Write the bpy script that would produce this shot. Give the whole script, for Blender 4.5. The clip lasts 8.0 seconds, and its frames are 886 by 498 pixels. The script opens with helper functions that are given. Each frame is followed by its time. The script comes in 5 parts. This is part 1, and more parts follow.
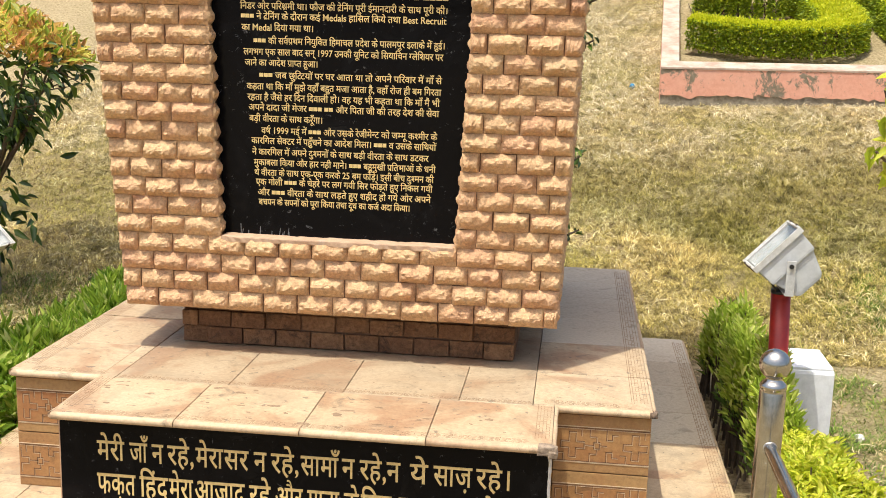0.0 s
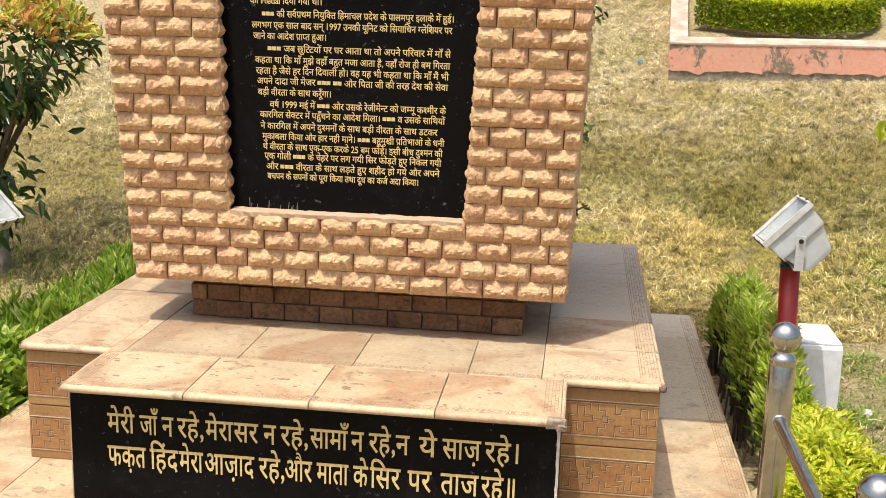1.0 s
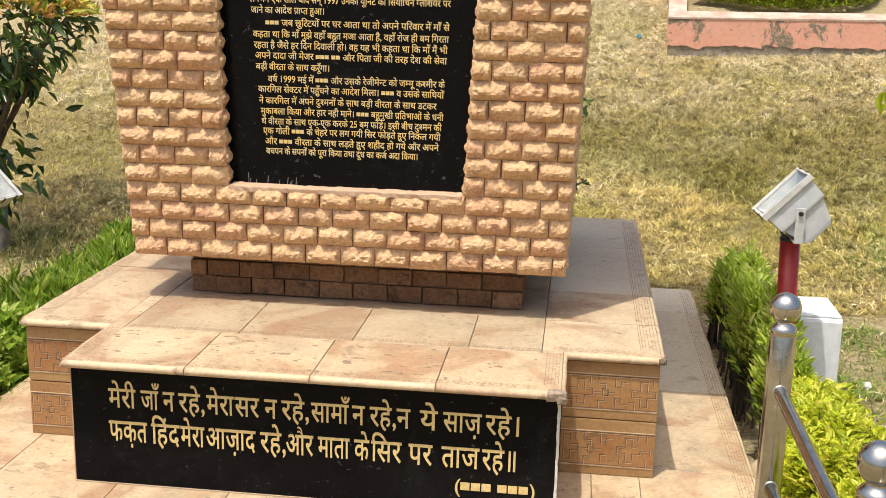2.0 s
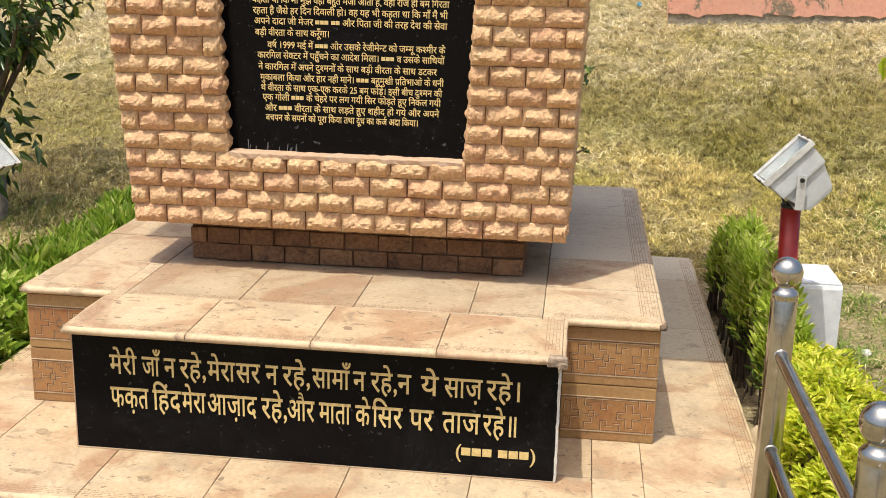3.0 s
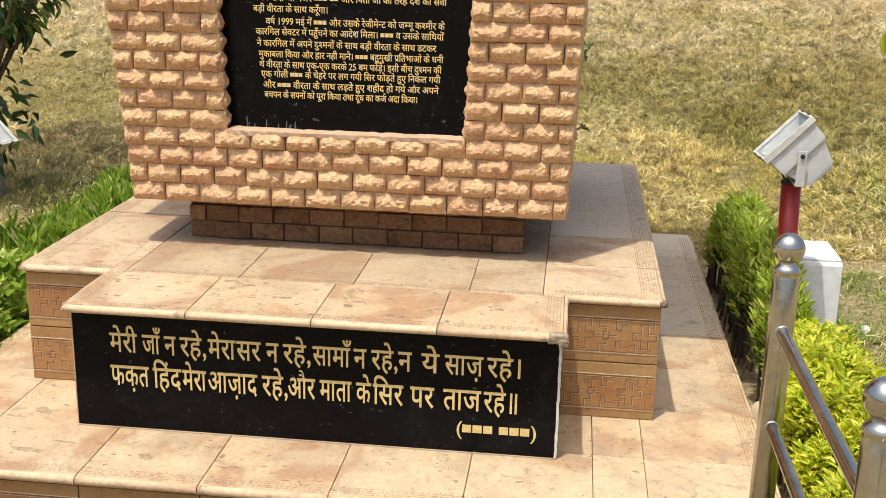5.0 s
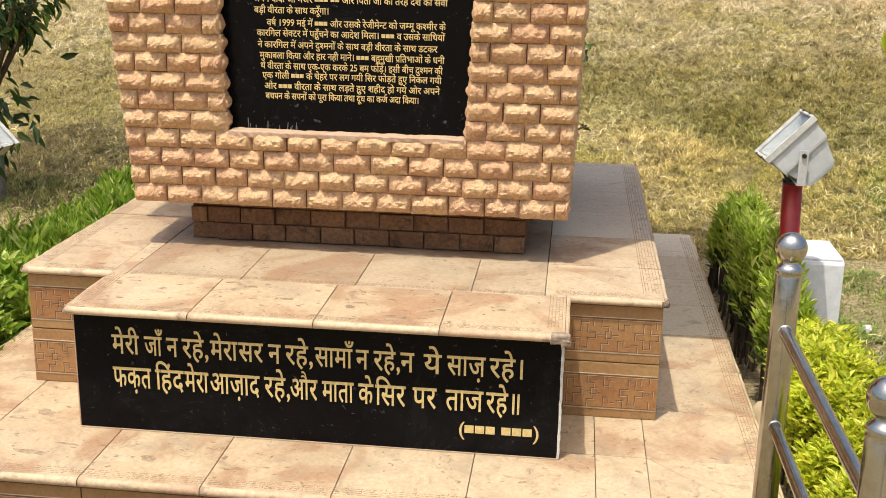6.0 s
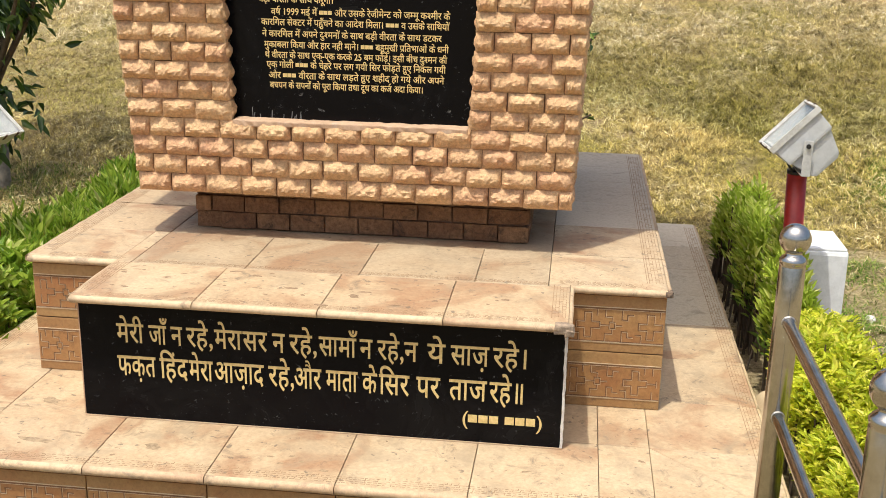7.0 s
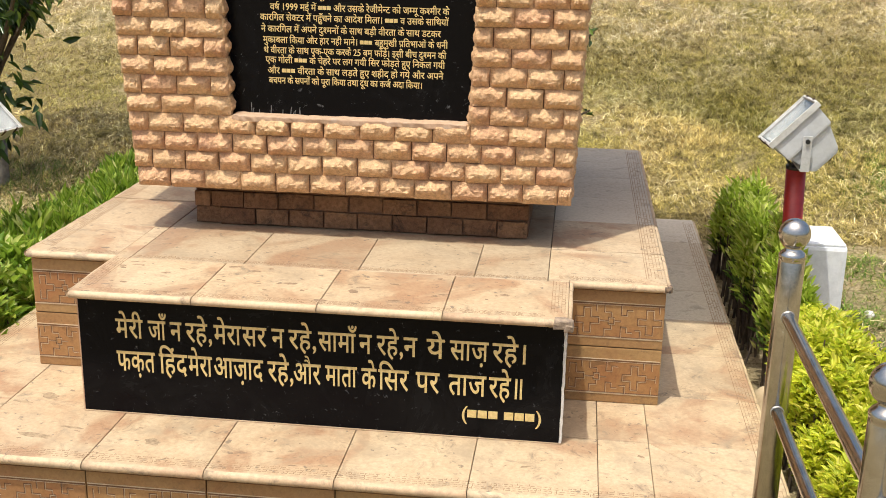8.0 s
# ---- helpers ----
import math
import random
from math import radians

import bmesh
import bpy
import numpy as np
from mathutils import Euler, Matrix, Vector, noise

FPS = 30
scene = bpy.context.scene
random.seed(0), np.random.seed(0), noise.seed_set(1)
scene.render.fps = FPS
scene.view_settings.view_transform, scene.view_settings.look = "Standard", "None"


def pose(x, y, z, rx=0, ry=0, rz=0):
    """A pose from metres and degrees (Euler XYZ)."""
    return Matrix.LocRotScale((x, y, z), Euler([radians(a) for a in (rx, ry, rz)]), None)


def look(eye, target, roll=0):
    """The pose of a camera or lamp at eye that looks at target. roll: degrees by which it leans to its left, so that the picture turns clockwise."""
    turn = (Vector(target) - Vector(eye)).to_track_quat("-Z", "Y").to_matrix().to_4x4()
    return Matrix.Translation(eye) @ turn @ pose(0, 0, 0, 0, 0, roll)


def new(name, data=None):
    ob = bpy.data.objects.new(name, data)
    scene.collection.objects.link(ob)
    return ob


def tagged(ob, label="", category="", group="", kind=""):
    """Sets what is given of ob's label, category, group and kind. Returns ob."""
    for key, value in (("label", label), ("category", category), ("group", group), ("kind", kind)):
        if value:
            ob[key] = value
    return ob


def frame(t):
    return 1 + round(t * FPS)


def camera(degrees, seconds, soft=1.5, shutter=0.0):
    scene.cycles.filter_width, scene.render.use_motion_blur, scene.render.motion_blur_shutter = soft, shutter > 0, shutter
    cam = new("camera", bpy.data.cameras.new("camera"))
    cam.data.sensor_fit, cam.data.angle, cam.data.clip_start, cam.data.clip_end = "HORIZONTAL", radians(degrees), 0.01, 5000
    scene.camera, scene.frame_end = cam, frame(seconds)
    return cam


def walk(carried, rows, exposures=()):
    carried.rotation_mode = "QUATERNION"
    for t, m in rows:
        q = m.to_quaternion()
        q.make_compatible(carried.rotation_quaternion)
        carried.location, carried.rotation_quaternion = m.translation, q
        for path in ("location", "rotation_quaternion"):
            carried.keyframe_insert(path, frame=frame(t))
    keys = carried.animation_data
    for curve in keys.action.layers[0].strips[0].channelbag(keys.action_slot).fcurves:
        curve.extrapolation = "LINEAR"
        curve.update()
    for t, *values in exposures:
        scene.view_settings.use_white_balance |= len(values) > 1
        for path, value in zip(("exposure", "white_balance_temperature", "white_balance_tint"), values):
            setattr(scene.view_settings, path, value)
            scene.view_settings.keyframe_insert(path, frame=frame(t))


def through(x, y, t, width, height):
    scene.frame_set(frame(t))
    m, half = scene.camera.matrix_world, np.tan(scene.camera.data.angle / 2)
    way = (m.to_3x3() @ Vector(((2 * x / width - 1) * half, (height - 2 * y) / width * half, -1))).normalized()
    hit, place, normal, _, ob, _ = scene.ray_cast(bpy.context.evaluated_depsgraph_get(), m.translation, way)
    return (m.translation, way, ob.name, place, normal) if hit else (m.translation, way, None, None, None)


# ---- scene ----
cam = camera(42.8, 8.0, soft=0.62)
PATH = [
    (0, (0.6292, -2.5427, 1.2905), (0.4308, -0.8072, 0.9461), 1.7),
    (0.5, (0.6257, -2.5418, 1.2843), (0.4236, -0.8108, 0.9220), 1.9),
    (1, (0.6230, -2.5436, 1.2807), (0.4165, -0.8170, 0.9016), 1.7),
    (1.5, (0.6212, -2.5436, 1.2754), (0.4165, -0.8206, 0.8802), 1.5),
    (3, (0.6159, -2.5427, 1.2540), (0.4174, -0.8330, 0.7983), 1.4),
    (3.5, (0.6105, -2.5418, 1.2496), (0.4147, -0.8402, 0.7681), 1.4),
    (4, (0.6088, -2.5392, 1.2513), (0.4112, -0.8402, 0.7574), 1.4),
    (4.5, (0.6079, -2.5383, 1.2505), (0.4139, -0.8384, 0.7601), 1.4),
    (6, (0.6043, -2.5383, 1.2496), (0.4112, -0.8366, 0.7618), 1.1),
    (6.5, (0.6034, -2.5436, 1.2496), (0.4041, -0.8455, 0.7529), 1.0),
    (7, (0.6034, -2.5401, 1.2540), (0.4058, -0.8446, 0.7485), 1.2),
    (7.5, (0.6016, -2.5410, 1.2513), (0.4050, -0.8464, 0.7423), 1.2),
    (8, (0.6016, -2.5410, 1.2513), (0.4067, -0.8473, 0.7405), 1.2),
]
walk(cam, [(t, look(eye, target, roll)) for t, eye, target, roll in PATH],
     exposures=[(0.0, 0.12, 6330, 7.0), (3.0, 0.0, 6330, 7.0), (8.0, -0.02, 6330, 7.0)])

# ---- world and sun ----
SUN_WAY = Vector((-0.16, -0.26, 1.0)).normalized()      # from the place towards the sun
world = bpy.data.worlds.new("sky")
scene.world = world
world.use_nodes = True
wn = world.node_tree
sky = wn.nodes.new("ShaderNodeTexSky")
sky.sky_type = "NISHITA"
sky.sun_disc = False
sky.sun_elevation = math.asin(SUN_WAY.z)
sky.sun_rotation = math.atan2(SUN_WAY.x, SUN_WAY.y)
sky.dust_density = 6.0
sky.ozone_density = 0.6
wn.nodes["Background"].inputs["Strength"].default_value = 0.2
wn.links.new(sky.outputs["Color"], wn.nodes["Background"].inputs["Color"])
sun_data = bpy.data.lights.new("sun", "SUN")
sun_data.energy = 4.15
sun_data.angle = radians(0.53)
sun_data.color = (1.0, 0.95, 0.83)
sun = new("sun", sun_data)
sun.matrix_world = look(SUN_WAY * 30, (0, 0, 0))


# ---- materials ----
def material(name, rough=0.7, metal=0.0, spec=0.5):
    m = bpy.data.materials.new(name)
    m.use_nodes = True
    b = m.node_tree.nodes["Principled BSDF"]
    b.inputs["Roughness"].default_value = rough
    b.inputs["Metallic"].default_value = metal
    b.inputs["Specular IOR Level"].default_value = spec
    return m, m.node_tree, b


def coords(nt):
    """Real-world coordinates: the place of the shaded point."""
    return nt.nodes.new("ShaderNodeNewGeometry").outputs["Position"]


def noise_of(nt, vec, scale, detail=6.0, rough=0.6, distort=0.0):
    n = nt.nodes.new("ShaderNodeTexNoise")
    n.inputs["Scale"].default_value = scale
    n.inputs["Detail"].default_value = detail
    n.inputs["Roughness"].default_value = rough
    n.inputs["Distortion"].default_value = distort
    nt.links.new(vec, n.inputs["Vector"])
    return n.outputs["Fac"]


def ramp(nt, fac, stops):
    r = nt.nodes.new("ShaderNodeValToRGB")
    while len(r.color_ramp.elements) < len(stops):
        r.color_ramp.elements.new(0.5)
    for e, (p, c) in zip(r.color_ramp.elements, stops):
        e.position = p
        e.color = (*c, 1) if len(c) == 3 else c
    nt.links.new(fac, r.inputs["Fac"])
    return r.outputs["Color"]


def mix(nt, fac, a, b, mode="MIX"):
    n = nt.nodes.new("ShaderNodeMix")
    n.data_type = "RGBA"
    n.blend_type = mode
    if isinstance(fac, (int, float)):
        n.inputs[0].default_value = fac
    else:
        nt.links.new(fac, n.inputs[0])
    for value, sock in ((a, n.inputs[6]), (b, n.inputs[7])):
        if isinstance(value, tuple):
            sock.default_value = (*value, 1)
        else:
            nt.links.new(value, sock)
    return n.outputs[2]


def bump(nt, b, height, strength, distance):
    n = nt.nodes.new("ShaderNodeBump")
    n.inputs["Strength"].default_value = strength
    n.inputs["Distance"].default_value = distance
    nt.links.new(height, n.inputs["Height"])
    nt.links.new(n.outputs["Normal"], b.inputs["Normal"])


def shifted(nt, vec, amount=7.0):
    """The coordinates pushed to another place for each object, so that no two pieces share their grain."""
    info = nt.nodes.new("ShaderNodeObjectInfo")
    mul = nt.nodes.new("ShaderNodeMath")
    mul.operation = "MULTIPLY"
    mul.inputs[1].default_value = amount
    nt.links.new(info.outputs["Random"], mul.inputs[0])
    add = nt.nodes.new("ShaderNodeVectorMath")
    add.operation = "ADD"
    nt.links.new(vec, add.inputs[0])
    nt.links.new(mul.outputs[0], add.inputs[1])
    return add.outputs[0], info.outputs["Random"]


def stone_material(name, pale, mid, red, grime, rough=0.75, blotch=4.0, spots=0.6, island=False, relief=0.002, grain=90.0, sharp=False, grit=0.35):
    m, nt, b = material(name, rough, 0.0, 0.3)
    if island:
        geo = nt.nodes.new("ShaderNodeNewGeometry")
        vec, rnd = geo.outputs["Position"], geo.outputs["Random Per Island"]
    else:
        vec, rnd = shifted(nt, coords(nt))
    big = noise_of(nt, vec, blotch, 3, 0.55, 0.6)
    fine = noise_of(nt, vec, grain, 5, 0.7)
    mid_n = noise_of(nt, vec, blotch * 6, 6, 0.65)
    if sharp:
        big = noise_of(nt, vec, blotch, 7, 0.6, 1.3)
        col = ramp(nt, big, [(0.38, pale), (0.52, mid), (0.60, red)])
        col = mix(nt, 0.13, col, ramp(nt, rnd, [(0.0, pale), (0.5, mid), (1.0, red)]))
    else:
        col = ramp(nt, big, [(0.3, pale), (0.52, mid), (0.68, red)])
        col = mix(nt, 0.5, col, ramp(nt, rnd, [(0.0, pale), (0.5, mid), (1.0, red)]))
    col = mix(nt, ramp(nt, mid_n, [(0.35, (0, 0, 0)), (0.75, (0.5, 0.5, 0.5))]), col, mid)
    col = mix(nt, grit, col, ramp(nt, fine, [(0.32, (0.38, 0.36, 0.34)), (0.62, (1.0, 1.0, 1.0))]), "MULTIPLY")
    dirt = noise_of(nt, vec, 14.0, 8, 0.75, 1.0)
    col = mix(nt, ramp(nt, dirt, [(0.55, (0, 0, 0)), (0.70, (spots, spots, spots))]), col, grime)
    if sharp:
        film = noise_of(nt, vec, 5.5, 9, 0.7, 0.8)
        col = mix(nt, ramp(nt, film, [(0.50, (0, 0, 0)), (0.68, (0.65, 0.65, 0.65))]), col, (0.30, 0.235, 0.16))
        fleck = noise_of(nt, vec, 38.0, 3, 0.6, 0.3)
        col = mix(nt, ramp(nt, fleck, [(0.645, (0, 0, 0)), (0.70, (0.75, 0.75, 0.75))]), col, grime)
    nt.links.new(col, b.inputs["Base Color"])
    bump(nt, b, mix(nt, 0.5, mid_n, fine), 1.0, relief)
    return m


TILE = stone_material("sandstone_tile", (0.545, 0.42, 0.278), (0.475, 0.348, 0.218), (0.345, 0.197, 0.112), (0.13, 0.10, 0.075),
                      0.55, 2.8, 0.75, relief=0.0007, sharp=True)
# Greyer, paler tile copy that lifts the monument's shadow by colour.
TILE_GREY = stone_material("shade_grey_sandstone_tile", (0.57, 0.49, 0.375), (0.52, 0.44, 0.33), (0.44, 0.345, 0.245), (0.17, 0.135, 0.10),
                           0.6, 2.4, 0.6, relief=0.0007)
# Darker copy of the tile: shade and damp before the neck, put into colour.
TILE_SHADE = stone_material("shade_toned_sandstone_tile", (0.47, 0.372, 0.255), (0.41, 0.308, 0.20), (0.31, 0.185, 0.11), (0.12, 0.095, 0.07),
                           0.5, 2.6, 0.75, relief=0.0007, sharp=True)
NOSE = stone_material("sandstone_nosing", (0.62, 0.48, 0.32), (0.56, 0.41, 0.26), (0.45, 0.28, 0.17), (0.12, 0.095, 0.07),
                      0.6, 6.0, 0.75, relief=0.0016)
BRICK_TONES = ((0.76, 0.53, 0.30), (0.72, 0.45, 0.245), (0.64, 0.35, 0.215), (0.32, 0.175, 0.095))
ROCK = stone_material("rock_face_brick", *BRICK_TONES, 0.9, 14.0, 0.65, relief=0.011, grain=110.0, grit=0.62)
ROCK_FAR = stone_material("rock_face_brick_joined", *BRICK_TONES, 0.9, 14.0, 0.65, island=True, relief=0.011, grain=110.0, grit=0.62)
# Tones lowered to carry the overhang's shade, besides the bricks' own black grime.
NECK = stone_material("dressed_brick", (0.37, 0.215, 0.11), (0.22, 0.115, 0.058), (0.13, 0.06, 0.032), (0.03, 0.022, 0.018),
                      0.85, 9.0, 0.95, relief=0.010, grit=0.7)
RISER = stone_material("carved_riser_tile", (0.46, 0.305, 0.14), (0.38, 0.225, 0.095), (0.32, 0.135, 0.06), (0.13, 0.08, 0.045),
                       0.6, 5.0, 0.65, relief=0.001)
FRET = stone_material("reddish_fret_stone", (0.46, 0.29, 0.125), (0.40, 0.215, 0.085), (0.32, 0.12, 0.05), (0.12, 0.07, 0.04), 0.65, 7.0, 0.7, relief=0.0014)
MORTAR = stone_material("mortar", (0.25, 0.15, 0.09), (0.21, 0.12, 0.07), (0.16, 0.085, 0.05), (0.08, 0.05, 0.035), 0.9, 12.0, 0.6)
LEDGE = stone_material("ledge_mortar", (0.56, 0.41, 0.29), (0.52, 0.36, 0.24), (0.46, 0.28, 0.18), (0.5, 0.42, 0.35), 0.85, 12.0, 0.7)
GROUT = stone_material("white_cement", (0.72, 0.7, 0.66), (0.66, 0.63, 0.58), (0.55, 0.5, 0.44), (0.3, 0.27, 0.24), 0.85, 18.0, 0.7)


def plain(name, colour, dark, rough, scale=30.0, metal=0.0, spec=0.5, relief=0.0, island=0.0):
    m, nt, b = material(name, rough, metal, spec)
    vec = coords(nt)
    n = noise_of(nt, vec, scale, 8, 0.7)
    col = ramp(nt, n, [(0.35, dark), (0.6, colour)])
    nt.links.new(col, b.inputs["Base Color"])
    if relief:
        bump(nt, b, n, 0.5, relief)
    return m


JOINT = plain("grey_joint_mortar", (0.24, 0.195, 0.15), (0.08, 0.06, 0.045), 0.9, 22)
# The strokes stand proud; dark colour paints the shade inside carved lines.
CARVE = plain("carved_groove_shade", (0.23, 0.12, 0.06), (0.13, 0.065, 0.032), 0.9)
CARVE_PALE = plain("carved_groove_shade_pale", (0.33, 0.22, 0.13), (0.20, 0.125, 0.07), 0.9)
# Pale colour for highlights painted along the carved lines.
FRET_LIGHT = plain("carved_line_highlight", (0.62, 0.5, 0.34), (0.5, 0.36, 0.22), 0.9)
STAIN = plain("dark_stain", (0.36, 0.265, 0.165), (0.20, 0.14, 0.085), 0.85, 60)
STAIN_PALE = plain("brown_stain", (0.33, 0.23, 0.145), (0.16, 0.105, 0.065), 0.85, 60)
REPAIR = plain("grey_cement_repair", (0.34, 0.255, 0.18), (0.16, 0.12, 0.09), 0.9, 70, relief=0.002)
BROKEN = plain("broken_dark_stone", (0.22, 0.15, 0.10), (0.03, 0.022, 0.018), 0.9, 110, relief=0.002)
DRIP = plain("lime_drip", (0.16, 0.16, 0.165), (0.05, 0.05, 0.052), 0.8, 90)
GOLD = plain("gold_paint", (0.74, 0.57, 0.26), (0.56, 0.40, 0.14), 0.5, 90)


def granite_material():
    m, nt, b = material("black_granite", 0.16, 0.0, 0.10)
    vec = coords(nt)
    grain = noise_of(nt, vec, 700.0, 2, 0.6)
    col = ramp(nt, grain, [(0.4, (0.002, 0.002, 0.0028)), (0.75, (0.006, 0.006, 0.0075))])
    dust = noise_of(nt, vec, 55.0, 4, 0.8, 0.5)
    col = mix(nt, ramp(nt, dust, [(0.63, (0, 0, 0)), (0.72, (0.45, 0.45, 0.45))]), col, (0.22, 0.22, 0.23))
    smear = noise_of(nt, vec, 6.0, 5, 0.7, 1.0)
    col = mix(nt, ramp(nt, smear, [(0.5, (0, 0, 0)), (0.8, (0.02, 0.02, 0.02))]), col, (0.3, 0.29, 0.28))
    nt.links.new(col, b.inputs["Base Color"])
    nt.links.new(ramp(nt, smear, [(0.4, (0.14, 0.14, 0.14)), (0.7, (0.32, 0.32, 0.32))]), b.inputs["Roughness"])
    return m


GRANITE = granite_material()


def steel_material():
    m, nt, b = material("stainless_steel", 0.2, 1.0)
    vec = coords(nt)
    n = noise_of(nt, vec, 25.0, 6, 0.7)
    nt.links.new(ramp(nt, n, [(0.35, (0.38, 0.36, 0.325)), (0.65, (0.52, 0.50, 0.465))]), b.inputs["Base Color"])
    nt.links.new(ramp(nt, n, [(0.3, (0.14, 0.14, 0.14)), (0.75, (0.3, 0.3, 0.3))]), b.inputs["Roughness"])
    return m


STEEL = steel_material()
WELD = plain("weld_bead", (0.55, 0.53, 0.5), (0.25, 0.22, 0.2), 0.45, 200, 0.9)
LAMP_GREY = plain("grey_lamp_enamel", (0.50, 0.51, 0.52), (0.40, 0.41, 0.42), 0.42, 18)
LAMP_EDGE = plain("pale_lamp_frame", (0.58, 0.58, 0.56), (0.44, 0.43, 0.4), 0.5, 30)
BRACKET = plain("zinc_bracket", (0.55, 0.55, 0.54), (0.4, 0.4, 0.39), 0.45, 40)
RED = plain("red_pole_paint", (0.34, 0.022, 0.016), (0.26, 0.015, 0.012), 0.4, 22)
BLACK = plain("black_rubber", (0.015, 0.015, 0.015), (0.008, 0.008, 0.008), 0.5)
RUST = plain("rusty_latch", (0.09, 0.05, 0.03), (0.04, 0.025, 0.02), 0.8, 80)
WHITEWASH = plain("whitewash", (0.80, 0.80, 0.82), (0.66, 0.66, 0.68), 0.85, 26, relief=0.002)
KERB_TOP = plain("cream_kerb_paint", (0.48, 0.385, 0.31), (0.33, 0.21, 0.15), 0.85, 9, relief=0.004)
BLUE = plain("blue_plastic", (0.03, 0.22, 0.42), (0.02, 0.16, 0.34), 0.4)
PEBBLE = plain("pale_pebble", (0.7, 0.66, 0.64), (0.5, 0.44, 0.42), 0.8, 40)
BOULDER = plain("tan_stone", (0.42, 0.33, 0.21), (0.3, 0.22, 0.13), 0.85, 14, relief=0.004)
BARK = plain("grey_bark", (0.28, 0.24, 0.20), (0.13, 0.11, 0.09), 0.9, 28, relief=0.006)
TWIG = plain("brown_twig", (0.12, 0.085, 0.055), (0.06, 0.042, 0.028), 0.9, 40)


def glass_material():
    m, nt, b = material("lamp_glass", 0.12)
    b.inputs["Transmission Weight"].default_value = 1.0
    b.inputs["IOR"].default_value = 1.45
    return m


GLASS = glass_material()


def kerb_material():
    """Peeling salmon paint over grey cement, bare along the foot."""
    m, nt, b = material("salmon_kerb_paint", 0.85, 0.0, 0.2)
    vec = coords(nt)
    n = noise_of(nt, vec, 5.0, 10, 0.72, 0.8)
    fine = noise_of(nt, vec, 45.0, 6, 0.7)
    paint = ramp(nt, fine, [(0.3, (0.60, 0.285, 0.20)), (0.65, (0.70, 0.36, 0.26))])
    cement = ramp(nt, fine, [(0.3, (0.16, 0.13, 0.09)), (0.7, (0.27, 0.23, 0.17))])
    chips = noise_of(nt, vec, 17.0, 5, 0.7, 0.6)
    coat = mix(nt, ramp(nt, chips, [(0.63, (0, 0, 0)), (0.66, (0.8, 0.8, 0.8))]), paint, cement)
    faded = mix(nt, ramp(nt, noise_of(nt, vec, 2.2, 4, 0.6), [(0.4, (0, 0, 0)), (0.7, (0.4, 0.4, 0.4))]), coat, (0.66, 0.42, 0.33))
    nt.links.new(mix(nt, ramp(nt, n, [(0.525, (0, 0, 0)), (0.56, (1, 1, 1))]), faded, cement), b.inputs["Base Color"])
    bump(nt, b, n, 0.6, 0.006)
    return m


KERB = kerb_material()
CEMENT = plain("bare_cement", (0.31, 0.265, 0.20), (0.15, 0.125, 0.09), 0.95, 25, relief=0.005)


def leaf_material(name, stops, rough=0.5, shine=0.4, through=0.35):
    """Leaves in the colours given, one for each leaf, that let some light through."""
    m, nt, b = material(name, rough, 0.0, shine)
    geo = nt.nodes.new("ShaderNodeNewGeometry")
    col = ramp(nt, geo.outputs["Random Per Island"], stops)
    patch = noise_of(nt, geo.outputs["Position"], 3.0, 3, 0.5)
    col = mix(nt, 0.5, col, ramp(nt, patch, [(0.3, (0.6, 0.6, 0.6)), (0.7, (1, 1, 1))]), "MULTIPLY")
    nt.links.new(col, b.inputs["Base Color"])
    t = nt.nodes.new("ShaderNodeBsdfTranslucent")
    nt.links.new(col, t.inputs["Color"])
    s = nt.nodes.new("ShaderNodeMixShader")
    s.inputs[0].default_value = through
    nt.links.new(b.outputs[0], s.inputs[1])
    nt.links.new(t.outputs[0], s.inputs[2])
    nt.links.new(s.outputs[0], nt.nodes["Material Output"].inputs["Surface"])
    return m


LEAF_LIME = leaf_material("lime_hedge_leaf", [(0.0, (0.40, 0.50, 0.03)), (0.35, (0.64, 0.71, 0.05)), (0.7, (0.82, 0.82, 0.08)), (1.0, (0.88, 0.82, 0.16))], through=0.55)
LEAF_GREEN = leaf_material("green_border_leaf", [(0.0, (0.30, 0.42, 0.04)), (0.5, (0.52, 0.64, 0.08)), (0.85, (0.70, 0.76, 0.16)), (1.0, (0.80, 0.78, 0.34))], through=0.55)
LEAF_STRAP = leaf_material("strap_border_leaf", [(0.0, (0.15, 0.27, 0.03)), (0.5, (0.33, 0.47, 0.05)), (0.85, (0.50, 0.60, 0.10)), (1.0, (0.70, 0.70, 0.28))], through=0.5)
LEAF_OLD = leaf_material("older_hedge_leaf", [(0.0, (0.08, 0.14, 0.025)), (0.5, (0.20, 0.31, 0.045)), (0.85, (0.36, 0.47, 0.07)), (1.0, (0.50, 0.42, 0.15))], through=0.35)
LEAF_DARK = leaf_material("dark_tree_leaf", [(0.0, (0.02, 0.045, 0.01)), (0.6, (0.06, 0.12, 0.02)), (1.0, (0.2, 0.28, 0.04))], 0.3, 0.5, 0.25)
LEAF_YOUNG = leaf_material("young_orange_leaf", [(0.0, (0.58, 0.25, 0.10)), (0.3, (0.78, 0.46, 0.14)), (0.6, (0.80, 0.68, 0.14)), (1.0, (0.42, 0.50, 0.06))], 0.4, 0.5, 0.45)
# Golden top leaves, their colour also brightened to look more sunlit than the flanks.
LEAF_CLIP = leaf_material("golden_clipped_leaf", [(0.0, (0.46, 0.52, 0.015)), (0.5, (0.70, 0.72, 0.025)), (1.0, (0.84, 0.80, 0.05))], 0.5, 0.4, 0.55)
